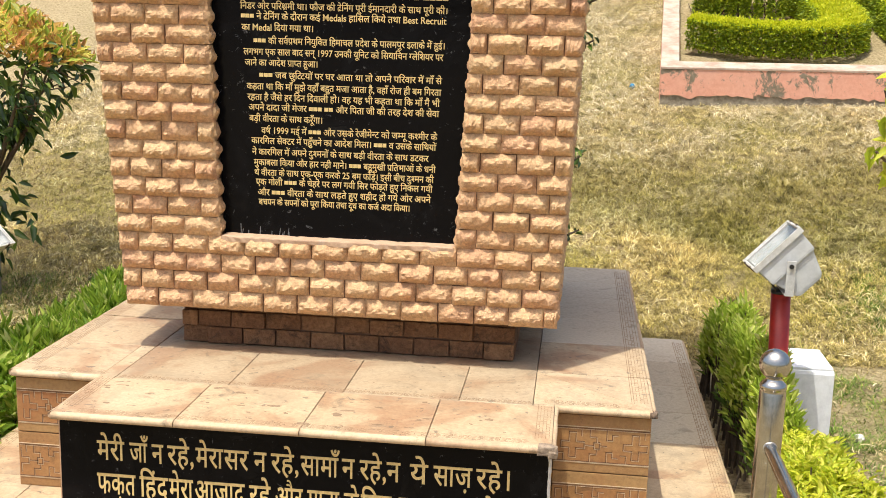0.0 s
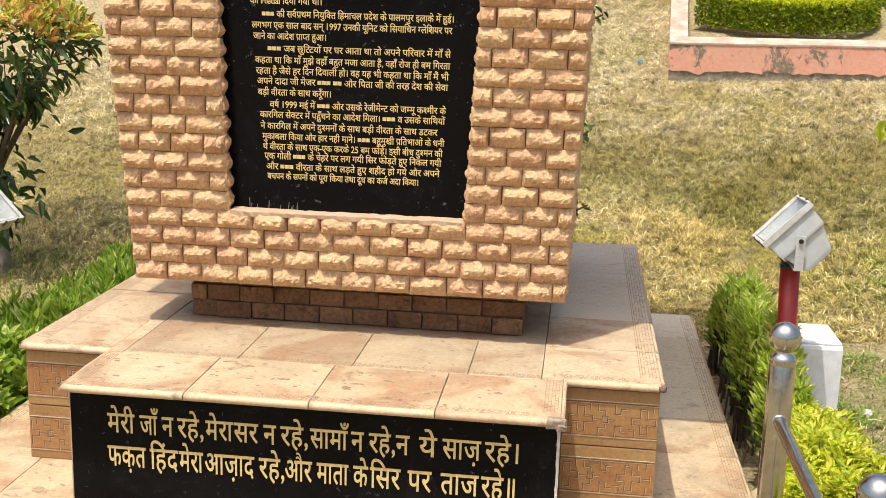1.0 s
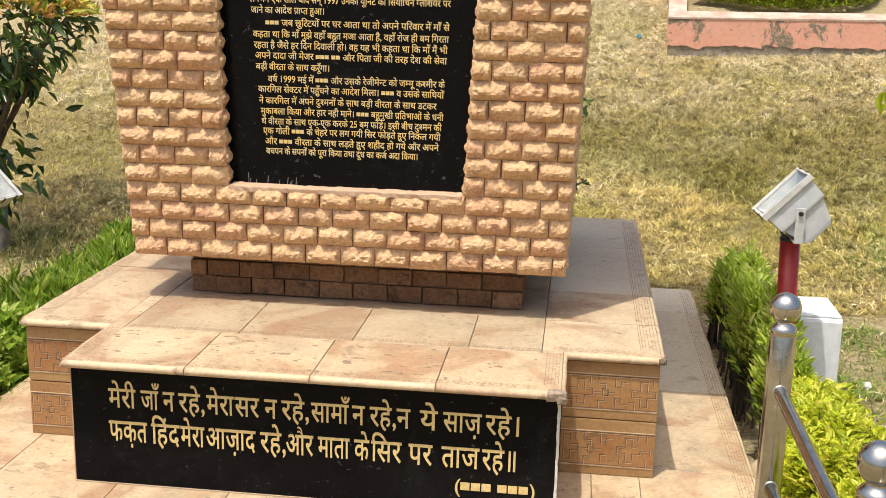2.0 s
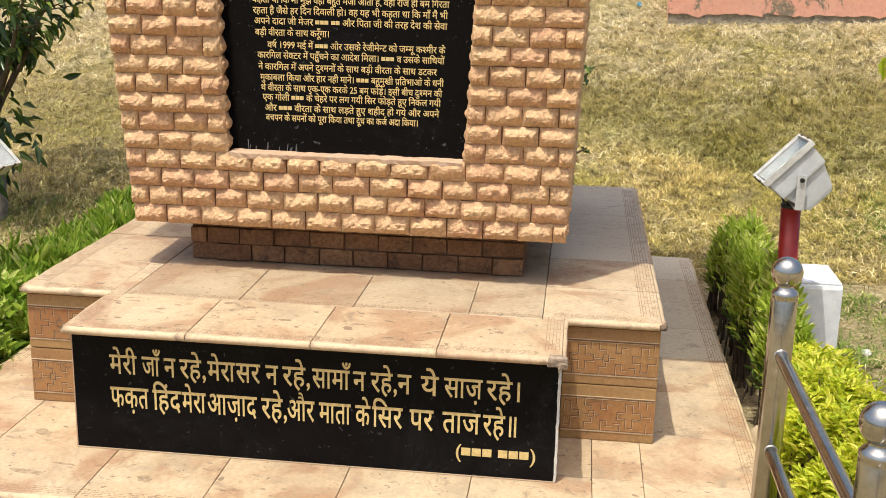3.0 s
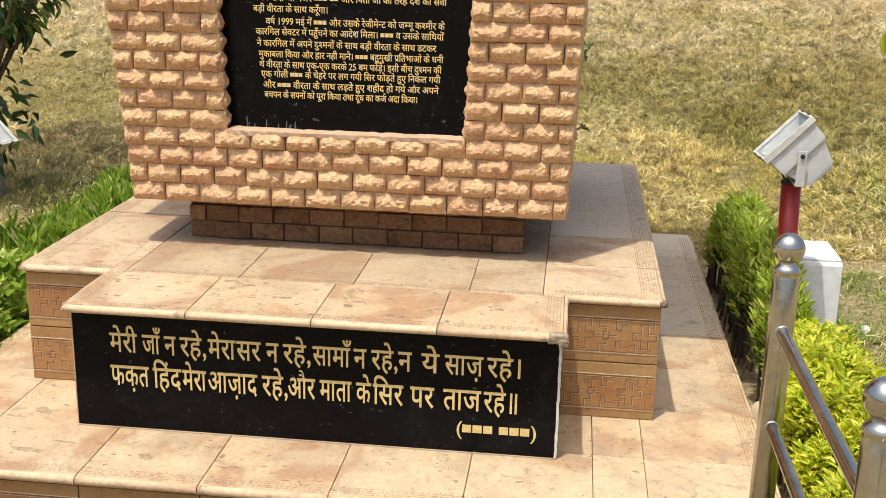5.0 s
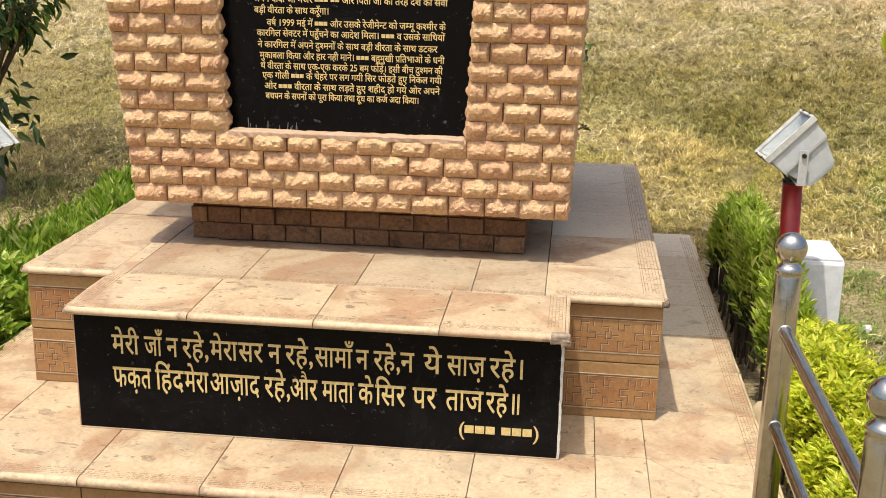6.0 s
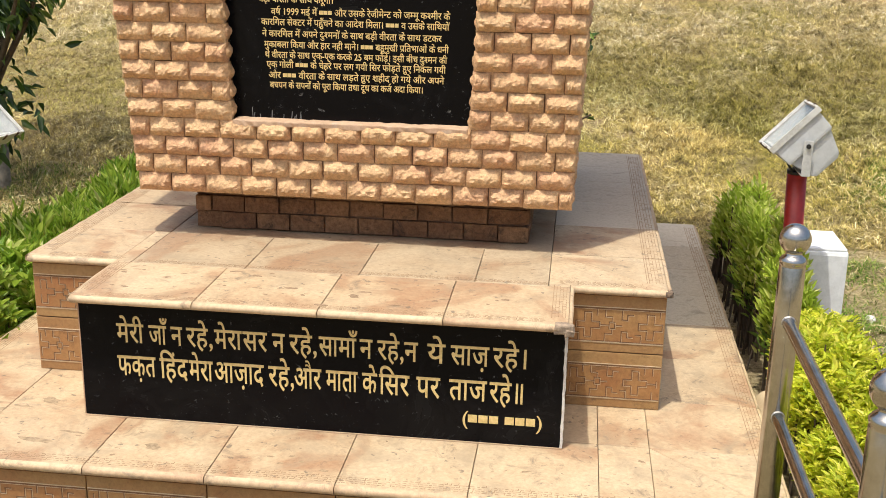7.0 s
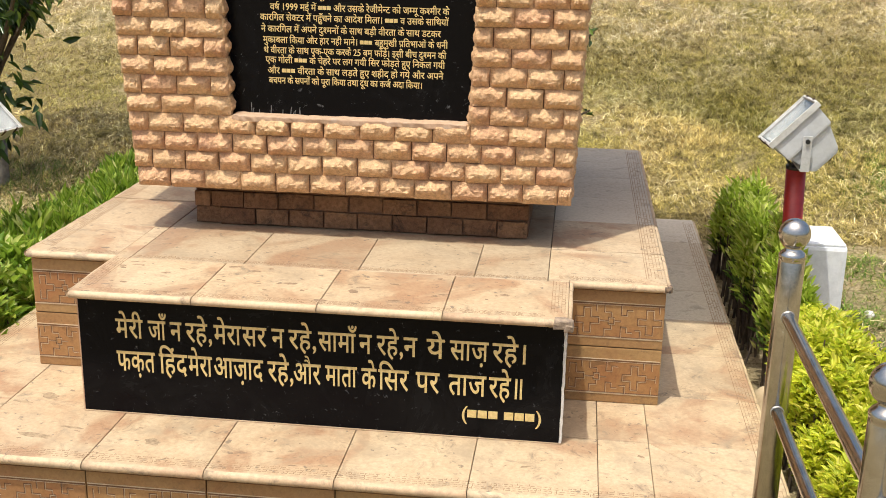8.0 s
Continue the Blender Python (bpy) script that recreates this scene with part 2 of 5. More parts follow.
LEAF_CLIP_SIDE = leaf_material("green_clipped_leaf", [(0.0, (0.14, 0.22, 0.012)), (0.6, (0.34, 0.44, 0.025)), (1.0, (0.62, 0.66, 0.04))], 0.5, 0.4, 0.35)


def soil_material():
    m, nt, b = material("lawn_soil", 0.95, 0.0, 0.15)
    vec = coords(nt)
    fine = noise_of(nt, vec, 60.0, 10, 0.75)
    patch = noise_of(nt, vec, 0.9, 4, 0.6, 0.5)
    thatch = noise_of(nt, vec, 160.0, 4, 0.8, 2.0)
    col = ramp(nt, fine, [(0.35, (0.17, 0.12, 0.06)), (0.5, (0.42, 0.325, 0.185)), (0.65, (0.62, 0.50, 0.32))])
    col = mix(nt, ramp(nt, patch, [(0.45, (0, 0, 0)), (0.65, (0.35, 0.35, 0.35))]), col, (0.25, 0.24, 0.08))
    col = mix(nt, 0.5, col, ramp(nt, thatch, [(0.35, (0.5, 0.5, 0.45)), (0.65, (1, 1, 1))]), "MULTIPLY")
    nt.links.new(col, b.inputs["Base Color"])
    bump(nt, b, mix(nt, 0.5, fine, thatch), 0.8, 0.02)
    return m


def lawn_bands(nt, vec):
    """Tints of the bank: yellow at its foot, a rank brownish green band across it, bleached and raked above; with tufts."""
    sep = nt.nodes.new("ShaderNodeSeparateXYZ")
    nt.links.new(vec, sep.inputs[0])
    wander = noise_of(nt, vec, 0.9, 5, 0.6, 0.4)
    add = nt.nodes.new("ShaderNodeMath")
    add.operation = "MULTIPLY_ADD"
    add.inputs[1].default_value = 3.0
    nt.links.new(wander, add.inputs[0])
    nt.links.new(sep.outputs["Y"], add.inputs[2])
    span = nt.nodes.new("ShaderNodeMapRange")
    span.inputs["From Min"].default_value = 3.4
    span.inputs["From Max"].default_value = 6.4
    nt.links.new(add.outputs[0], span.inputs["Value"])
    tint = ramp(nt, span.outputs["Result"], [(0.0, (0.96, 0.91, 0.74)), (0.36, (0.98, 0.95, 0.70)), (0.50, (0.66, 0.67, 0.44)), (0.68, (0.64, 0.62, 0.44)), (0.84, (0.98, 0.96, 0.93))])
    tuft = noise_of(nt, vec, 13.0, 7, 0.8, 0.6)
    return mix(nt, 1.0, tint, ramp(nt, tuft, [(0.38, (0.26, 0.25, 0.18)), (0.50, (0.90, 0.90, 0.89)), (0.60, (1.22, 1.22, 1.22))]), "MULTIPLY")


def grass_material(name, dry_stops, green_stops, lo, hi):
    m, nt, b = material(name, 0.7, 0.0, 0.25)
    geo = nt.nodes.new("ShaderNodeNewGeometry")
    dry = ramp(nt, geo.outputs["Random Per Island"], dry_stops)
    green = ramp(nt, geo.outputs["Random Per Island"], green_stops)
    patch = noise_of(nt, geo.outputs["Position"], 0.9, 4, 0.6, 0.5)
    col = mix(nt, ramp(nt, patch, [(lo, (0, 0, 0)), (hi, (1, 1, 1))]), dry, green)
    col = mix(nt, 1.0, col, lawn_bands(nt, geo.outputs["Position"]), "MULTIPLY")
    nt.links.new(col, b.inputs["Base Color"])
    t = nt.nodes.new("ShaderNodeBsdfTranslucent")
    nt.links.new(col, t.inputs["Color"])
    s = nt.nodes.new("ShaderNodeMixShader")
    s.inputs[0].default_value = 0.25
    nt.links.new(b.outputs[0], s.inputs[1])
    nt.links.new(t.outputs[0], s.inputs[2])
    nt.links.new(s.outputs[0], nt.nodes["Material Output"].inputs["Surface"])
    return m


SOIL = soil_material()
STRAW_STOPS = [(0.0, (0.24, 0.17, 0.06)), (0.4, (0.60, 0.47, 0.21)), (0.8, (0.84, 0.72, 0.40)), (1.0, (0.92, 0.84, 0.58))]
GREEN_STOPS = [(0.0, (0.14, 0.145, 0.03)), (0.5, (0.44, 0.38, 0.10)), (1.0, (0.78, 0.66, 0.28))]
GRASS = grass_material("dry_lawn_grass", STRAW_STOPS, GREEN_STOPS, 0.42, 0.64)
STRAW = grass_material("cut_straw", [(0.0, (0.44, 0.34, 0.18)), (0.4, (0.74, 0.62, 0.39)), (1.0, (0.95, 0.88, 0.70))], [(0.0, (0.40, 0.34, 0.16)), (1.0, (0.88, 0.78, 0.50))], 0.5, 0.7)
LUSH = grass_material("green_lawn_grass", [(0.0, (0.10, 0.20, 0.03)), (0.7, (0.20, 0.33, 0.05)), (1.0, (0.45, 0.45, 0.15))], GREEN_STOPS, 0.55, 0.75)


# ---- mesh helpers ----
def part(name, bm, mat, parent=None, label="", smooth=False):
    me = bpy.data.meshes.new(name)
    bmesh.ops.recalc_face_normals(bm, faces=bm.faces)
    bm.to_mesh(me)
    bm.free()
    return mesh_part(name, me, mat, parent, label, smooth)


def mesh_part(name, me, mat, parent=None, label="", smooth=False):
    if mat is not None and not me.materials:
        me.materials.append(mat)
    if smooth:
        me.polygons.foreach_set("use_smooth", [True] * len(me.polygons))
    ob = new(name, me)
    if parent is not None:
        ob.parent = parent
    if label:
        ob["label"] = label
    return ob


def raw_mesh(name, verts, faces):
    me = bpy.data.meshes.new(name)
    me.from_pydata([tuple(v) for v in verts], [], faces)
    me.update()
    return me


def thing(name, label, category, at=(0, 0, 0), group="", kind=""):
    ob = new(name)
    ob.location = at
    ob.empty_display_size = 0.1
    return tagged(ob, label, category, group, kind)


def add_box(bm, lo, hi, bevel=0.0):
    out = bmesh.ops.create_cube(bm, size=1.0)
    size = [h - l for l, h in zip(lo, hi)]
    mid = [(h + l) / 2 for l, h in zip(lo, hi)]
    bmesh.ops.scale(bm, vec=size, verts=out["verts"])
    bmesh.ops.translate(bm, vec=mid, verts=out["verts"])
    if bevel:
        edges = list({e for v in out["verts"] for e in v.link_edges})
        bmesh.ops.bevel(bm, geom=edges, offset=bevel, segments=2, affect="EDGES", profile=0.6)
    return out["verts"]


def box(name, lo, hi, mat, parent=None, bevel=0.0, label=""):
    bm = bmesh.new()
    add_box(bm, lo, hi, bevel)
    return part(name, bm, mat, parent, label)


def add_tube(bm, a, b, r0, r1=None, sides=20, caps=True):
    a, b = Vector(a), Vector(b)
    r1 = r0 if r1 is None else r1
    turn = (b - a).to_track_quat("Z", "Y").to_matrix().to_4x4()
    m = Matrix.Translation((a + b) / 2) @ turn
    return bmesh.ops.create_cone(bm, cap_ends=caps, segments=sides, radius1=r0, radius2=r1, depth=(b - a).length, matrix=m)["verts"]


def lathe(bm, profile, centre, sides=32):
    """A turned shape round the upright through centre: profile rows of (radius, height)."""
    rings = []
    for r, z in profile:
        rings.append([bm.verts.new((centre[0] + r * math.cos(a), centre[1] + r * math.sin(a), centre[2] + z))
                      for a in (2 * math.pi * k / sides for k in range(sides))])
    for lo, hi in zip(rings, rings[1:]):
        for k in range(sides):
            bm.faces.new((lo[k], lo[(k + 1) % sides], hi[(k + 1) % sides], hi[k]))
    bm.faces.new(rings[0])
    bm.faces.new(rings[-1])


def slab_piece(name, poly, z0, z1, mat, parent, chamfer=0.0011, gap=0.0010):
    """A paving piece: an upright prism over poly (anticlockwise) with a worn upper arris."""
    cx = sum(p[0] for p in poly) / len(poly)
    cy = sum(p[1] for p in poly) / len(poly)

    def inset(d):
        out = []
        for x, y in poly:
            v = Vector((cx - x, cy - y))
            out.append((x + v.x / v.length * d * 1.3, y + v.y / v.length * d * 1.3))
        return out
    n = len(poly)
    verts = [(x, y, z0) for x, y in inset(gap)] + [(x, y, z1 - chamfer) for x, y in inset(gap)] + [(x, y, z1) for x, y in inset(gap + chamfer)]
    faces = [tuple(range(n - 1, -1, -1)), tuple(range(2 * n, 3 * n))]
    for lo in (0, n):
        for k in range(n):
            faces.append((lo + k, lo + (k + 1) % n, lo + n + (k + 1) % n, lo + n + k))
    return mesh_part(name, raw_mesh(name, verts, faces), mat, parent)


def rect(x0, y0, x1, y1):
    return [(x0, y0), (x1, y0), (x1, y1), (x0, y1)]


def nosing_piece(a, b, z0, z1, out, mat, parent):
    """A bullnosed edge from a to b (plan) whose round side swells by out to the right of the way from a to b."""
    a, b = Vector((*a, 0)), Vector((*b, 0))
    way = (b - a).normalized()
    side = Vector((way.y, -way.x, 0))
    ring = [(0.0, z0), (out * 0.4, z0 + 0.001), (out * 0.9, z0 + (z1 - z0) * 0.22), (out, z0 + (z1 - z0) * 0.5),
            (out * 0.9, z0 + (z1 - z0) * 0.8), (out * 0.5, z1 - 0.0015), (0.0, z1)]
    steps = max(2, int((b - a).length / 0.03))
    verts, faces = [], []
    n = len(ring)
    for s in range(steps + 1):
        p = a.lerp(b, s / steps)
        for o, z in ring:
            w = 0.0022 * noise.noise(Vector((p.x * 22, p.y * 22, z * 60))) * (1 if o > 0 else 0)
            q = p + side * (o + w)
            verts.append((q.x, q.y, z + w * 0.4))
    for s in range(steps):
        for k in range(n - 1):
            faces.append((s * n + k, s * n + k + 1, (s + 1) * n + k + 1, (s + 1) * n + k))
    faces.append(tuple(range(n)))
    faces.append(tuple(steps * n + k for k in range(n - 1, -1, -1)))
    return mesh_part("nosing", raw_mesh("nosing", verts, faces), mat, parent, smooth=True)


def strokes(name, lines, plane, mat, parent, width=0.002, proud=0.0005):
    """Thin incised-looking strokes as one joined mesh. lines: (u0, v0, u1, v1); plane maps (u, v, w) to the world, w outwards."""
    verts, faces = [], []
    for u0, v0, u1, v1 in lines:
        du, dv = u1 - u0, v1 - v0
        length = math.hypot(du, dv)
        if length < 1e-6:
            continue
        nu, nv = -dv / length * width / 2, du / length * width / 2
        eu, ev = du / length * width / 2, dv / length * width / 2
        base = len(verts)
        for w in (-0.001, proud):
            for su, sv in ((u0 - eu + nu, v0 - ev + nv), (u0 - eu - nu, v0 - ev - nv), (u1 + eu - nu, v1 + ev - nv), (u1 + eu + nu, v1 + ev + nv)):
                verts.append(plane(su, sv, w))
        for f in ((4, 5, 6, 7), (0, 1, 5, 4), (1, 2, 6, 5), (2, 3, 7, 6), (3, 0, 4, 7)):
            faces.append(tuple(base + k for k in f))
    ob = mesh_part(name, raw_mesh(name, verts, faces), mat, parent)
    ob["kind"] = "stuff"
    return ob


# ---- ground ----
def ground_z(x, y):
    """The lawn: level round the platform, then a bank that climbs behind it and levels off far away."""
    u = np.clip((y - 1.9) / 0.2, -30, 30)
    rise = 0.2 * np.log1p(np.exp(u))
    rise = np.where(rise > 9.0, 9.0, rise)
    lean = 0.03 * np.clip(x, -6, 6) / (1 + np.exp(-np.clip((y - 1.2) / 0.3, -30, 30)))
    return -0.17 + 0.3 * rise + lean


def build_ground():
    def axis(lo, hi, fine):
        inner = np.arange(lo, hi, fine)
        far = np.array([6, 9, 14, 22, 40, 80, 160, 400, 900.0])
        return np.concatenate([lo - far[::-1], inner, hi + far])
    xs, ys = axis(-5.0, 6.0, 0.1), axis(-4.0, 11.0, 0.1)
    gx, gy = np.meshgrid(xs, ys)
    gz = ground_z(gx, gy)
    near = (np.abs(gx) < 6) & (gy > 2.3) & (gy < 11)
    rng = np.random.default_rng(3)
    gz = gz + np.where(near, rng.normal(0, 0.006, gz.shape), 0)
    verts = np.stack([gx, gy, gz], -1).reshape(-1, 3)
    idx = np.arange(len(verts)).reshape(gx.shape)
    faces = np.stack([idx[:-1, :-1], idx[:-1, 1:], idx[1:, 1:], idx[1:, :-1]], -1).reshape(-1, 4)
    me = raw_mesh("ground", verts.tolist(), faces.tolist())
    ob = mesh_part("ground", me, SOIL, smooth=True)
    return tagged(ob, "dry trampled lawn soil rising in a bank", "lawn", kind="structure")


build_ground()


# ---- stone platform (lower step) ----
PX0, PX1, PY0, PY1 = -1.085, 1.125, -0.262, 2.235     # tile edge, the nosing swells beyond it
platform = thing("stone_platform", "broad low sandstone tiled platform step on the lawn", "platform", (0.0, 1.0, -0.17))


def keep(parent):
    """All children of parent keep the world places in which they were built."""
    for child in list(parent.children):
        child.matrix_parent_inverse = Matrix.Translation(parent.location).inverted()


box("body", (PX0 + 0.012, PY0 + 0.022, -0.2), (PX1 - 0.012, PY1 - 0.012, -0.0242), JOINT, platform)

# tiles: columns at the sides, a strip along the front, hidden middle under the plinth
front_cuts = [PX0, -0.83, -0.50, -0.206, 0.10, 0.405, 0.70, 0.825, PX1]
for a, b in zip(front_cuts, front_cuts[1:]):
    if b < PX1 - 0.01:
        slab_piece("tile", rect(a, PY0, b, 0.045), -0.024, 0.0, TILE, platform)
slab_piece("tile", [(0.825, PY0), (PX1, PY0), (0.825, 0.045)], -0.024, 0.0, TILE, platform)
slab_piece("tile", [(PX1, PY0), (PX1, 0.045), (0.825, 0.045)], -0.024, 0.0, TILE, platform)
for a, b in zip([-0.83, -0.50, 0.70], [-0.50, 0.70, 0.825]):
    slab_piece("tile", rect(a, 0.045, b, 0.35), -0.024, 0.0, TILE, platform)
rows = [0.045, 0.335, 0.655, 0.96, 1.265, 1.57, 1.875, PY1]
for a, b in zip(rows, rows[1:]):
    # the rows in shadow take the copy coloured for grey shade
    slab_piece("tile", rect(0.825, a, PX1, b), -0.024, 0.0, TILE if a < 0.9 else TILE_GREY, platform)
    slab_piece("tile", rect(PX0, a, -0.83, b), -0.024, 0.0, TILE, platform)
for a, b in zip([-0.83, -0.28, 0.28], [-0.28, 0.28, 0.825]):
    slab_piece("tile", rect(a, 1.875, b, PY1), -0.024, 0.0, TILE, platform)
for a, b in zip(front_cuts, front_cuts[1:]):
    if b != 0.825:
        nosing_piece((a + 0.001 if a != 0.70 else 0.701, PY0), (b - 0.001, PY0), -0.024, -0.0006, 0.012, NOSE, platform)
nosing_piece((0.701, PY0), (0.824, PY0), -0.024, -0.0006, 0.012, NOSE, platform)
for a, b in zip([PY0] + rows, rows):
    nosing_piece((PX1, a + 0.001), (PX1, b - 0.001), -0.024, -0.0006, 0.01, NOSE, platform)
    nosing_piece((PX0, b - 0.001), (PX0, a + 0.001), -0.024, -0.0006, 0.01, NOSE, platform)
nosing_piece((PX1 - 0.001, PY1), (PX0 + 0.001, PY1), -0.024, -0.0006, 0.01, NOSE, platform)


def flat_plane(z):
    return lambda u, v, w: (u, v, z + w)


def border(u0, u1, v_out, v_in, along_x, seed):
    """A carved border: a line and broken dashes in rows between v_out and v_in, from u0 to u1."""
    r = random.Random(seed)
    lines = [(u0, v_in, u1, v_in)]
    rows_n = 4
    for k in range(rows_n):
        v = v_out + (v_in - v_out) * (k + 0.7) / (rows_n + 0.6)
        u = min(u0, u1) + r.random() * 0.01
        while u < max(u0, u1) - 0.012:
            d = r.choice((0.005, 0.007, 0.010))
            if r.random() < 0.93:
                lines.append((u, v, u + d, v))
            if r.random() < 0.3:
                lines.append((u + d, v, u + d, v + (v_in - v_out) / (rows_n + 2)))
            u += d + r.choice((0.004, 0.005, 0.007))
    return lines if along_x else [(b, a, d, c) for a, b, c, d in lines]


lines = border(PX0 + 0.05, PX1 - 0.05, PY0 + 0.006, PY0 + 0.048, True, 1)[1:]
lines += border(PY0 + 0.06, PY1 - 0.05, PX1 - 0.004, PX1 - 0.045, False, 2)
lines += border(PY0 + 0.06, PY1 - 0.05, PX0 + 0.004, PX0 + 0.045, False, 3)
strokes("carved_border", lines, flat_plane(0.0), CARVE_PALE, platform, 0.0016, 0.0004)


# ---- carved riser tiles ----
def fret(u0, u1, v0, v1, offset=0.0):
    """A band of interlocked crosses, squares and steps between two rules."""
    lines = [(u0, v0, u1, v0), (u0, v1, u1, v1)]
    g = (v1 - v0) / 5.0
    cross = [(2, 0.6), (3, 0.6), (3, 2), (4.2, 2), (4.2, 3), (3, 3), (3, 4.4), (2, 4.4), (2, 3), (0.8, 3), (0.8, 2), (2, 2), (2, 0.6)]
    more = [[(5.6, 2), (6.4, 2), (6.4, 3), (5.6, 3), (5.6, 2)], [(5, 0), (5, 1.2), (6, 1.2), (6, 2)], [(5, 5), (5, 3.8), (6, 3.8), (6, 3)],
            [(6.4, 2.5), (7.4, 2.5)], [(7.4, 0), (7.4, 1.6), (8.2, 1.6), (8.2, 0.8), (9.0, 0.8)], [(7.4, 5), (7.4, 3.4), (8.2, 3.4), (8.2, 4.2), (9.0, 4.2)],
            [(4.2, 2.5), (5.6, 2.5)], [(1.2, 0), (1.2, 1.2), (0.4, 1.2)], [(3.8, 5), (3.8, 3.9)]]
    base = u0 - offset
    while base < u1:
        for chain in [cross] + more:
            for (a, b), (c, d) in zip(chain, chain[1:]):
                ua, uc = base + a * g, base + c * g
                if u0 + 0.002 < min(ua, uc) and max(ua, uc) < u1 - 0.002:
                    lines.append((ua, v0 + b * g, uc, v0 + d * g))
        base += 9.0 * g
    return lines


def front_plane(y):
    return lambda u, v, w: (u, y - w, v)


def riser(parent, u0, u1, z0, z1, y, offset=0.0):
    bm = bmesh.new()
    add_box(bm, (u0 + 0.0014, y, z0 + 0.001), (u1 - 0.0014, y + 0.014, z1 - 0.002), 0.0015)
    tile = part("riser_tile", bm, RISER, parent)
    h = z1 - z0
    band = fret(u0 + 0.004, u1 - 0.004, z0 + h * 0.19, z0 + h * 0.76, offset)
    box("fret_band", (u0 + 0.004, y - 0.0008, z0 + h * 0.19), (u1 - 0.004, y + 0.002, z0 + h * 0.76), FRET, tile, 0.0, "reddish carved fret band")
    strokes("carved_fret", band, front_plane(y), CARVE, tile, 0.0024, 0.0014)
    # pale strokes offset beside the fret: a painted highlight on its edges
    strokes("fret_arris", [(a + 0.0022, b - 0.0022, c + 0.0022, d - 0.0022) for a, b, c, d in band], front_plane(y), FRET_LIGHT, tile, 0.0009, 0.0016)
    strokes("carved_rule", [(u0 + 0.004, z0 + h * v, u1 - 0.004, z0 + h * v) for v in (0.785, 0.165)], front_plane(y), FRET_LIGHT, tile, 0.002, 0.0012)
    return tile


for k, (a, b) in enumerate(zip(front_cuts, front_cuts[1:])):
    riser(platform, a + 0.012 if a == PX0 else a, b - 0.012 if b == PX1 else b, -0.182, -0.030, PY0 + 0.008, 0.02 * (k % 4))

# ---- plinth ----
H1, CAP0 = 0.338, 0.3165
UX0, UX1, UY0, UY1 = -0.868, 0.862, 0.268, 2.02
BX, BY = 0.612, -0.032
plinth = thing("stone_plinth", "stepped sandstone plinth with carved fret risers and tiled top", "plinth", (0.0, 1.1, 0.0))
box("body", (-0.846, 0.287, 0.001), (0.846, 2.0, 0.316), JOINT, plinth)
box("front_block", (-0.597, 0.0145, 0.001), (0.597, 0.286, 0.3158), JOINT, plinth)
for z0, z1, off in ((0.0, 0.158, 0.03), (0.158, 0.316, 0.0)):
    riser(plinth, 0.612, 0.862, z0, z1, 0.272, off)
    riser(plinth, -0.862, -0.612, z0, z1, 0.272, off + 0.02)
    for x0, x1 in ((-0.862, -0.847), (0.847, 0.862)):
        bm = bmesh.new()
        add_box(bm, (x0, 0.287, z0 + 0.001), (x1, 2.015, z1 - 0.001), 0.0015)
        part("riser_tile", bm, RISER, plinth)
for x0, x1 in ((-0.612, -0.598), (0.598, 0.612)):
    box("riser_tile", (x0, 0.0145, 0.001), (x1, 0.2715, 0.3158), RISER, plinth, 0.001)

# tiles of the plinth's top
for a, b in zip([-BX, -0.300, 0.011, 0.315], [-0.300, 0.011, 0.315, BX]):
    slab_piece("tile", rect(a, BY, b, 0.25), CAP0, H1, TILE, plinth)
    nosing_piece((a + 0.001, BY), (b - 0.001, BY), CAP0 + 0.001, H1 - 0.0006, 0.012, NOSE, plinth)
nosing_piece((BX, BY + 0.001), (BX, UY0 - 0.001), CAP0 + 0.001, H1 - 0.0006, 0.01, NOSE, plinth)
nosing_piece((-BX, UY0 - 0.001), (-BX, BY + 0.001), CAP0 + 0.001, H1 - 0.0006, 0.01, NOSE, plinth)
# the row before the neck takes the darker, shade-toned copy
for a, b in zip([-0.569, -0.254, 0.056, 0.363], [-0.254, 0.056, 0.363, 0.555]):
    slab_piece("tile", rect(a, 0.25, b, 0.555), CAP0, H1, TILE_SHADE, plinth)
slab_piece("tile", rect(-BX, 0.25, -0.569, 0.555), CAP0, H1, TILE, plinth)
slab_piece("tile", rect(UX0, UY0, -BX, 0.557), CAP0, H1, TILE, plinth)
slab_piece("tile", rect(0.555, 0.25, BX, UY0), CAP0, H1, TILE, plinth)
slab_piece("tile", [(0.555, UY0), (UX1, UY0), (0.555, 0.545)], CAP0, H1, TILE, plinth)
slab_piece("tile", [(UX1, UY0), (UX1, 0.545), (0.555, 0.545)], CAP0, H1, TILE, plinth)
up_rows = [0.55, 0.863, 1.18, 1.486, 1.75, UY1]
for a, b in zip(up_rows, up_rows[1:]):
    # here too the shadowed rows get the shade-coloured copy
    slab_piece("tile", rect(0.555, a, UX1, b), CAP0, H1, TILE if a < 0.8 else TILE_GREY, plinth)
    slab_piece("tile", rect(UX0, a + 0.007, -0.569, b), CAP0, H1, TILE, plinth)
# the slab round the neck too: its shadow is deepened by colour
slab_piece("tile", rect(-0.569, 0.555, 0.555, UY1), CAP0, H1 - 0.001, TILE_SHADE, plinth)
for a, b in ((-0.867, -0.613), (0.613, 0.861)):
    nosing_piece((a, UY0), (b, UY0), CAP0 + 0.001, H1 - 0.0006, 0.012, NOSE, plinth)
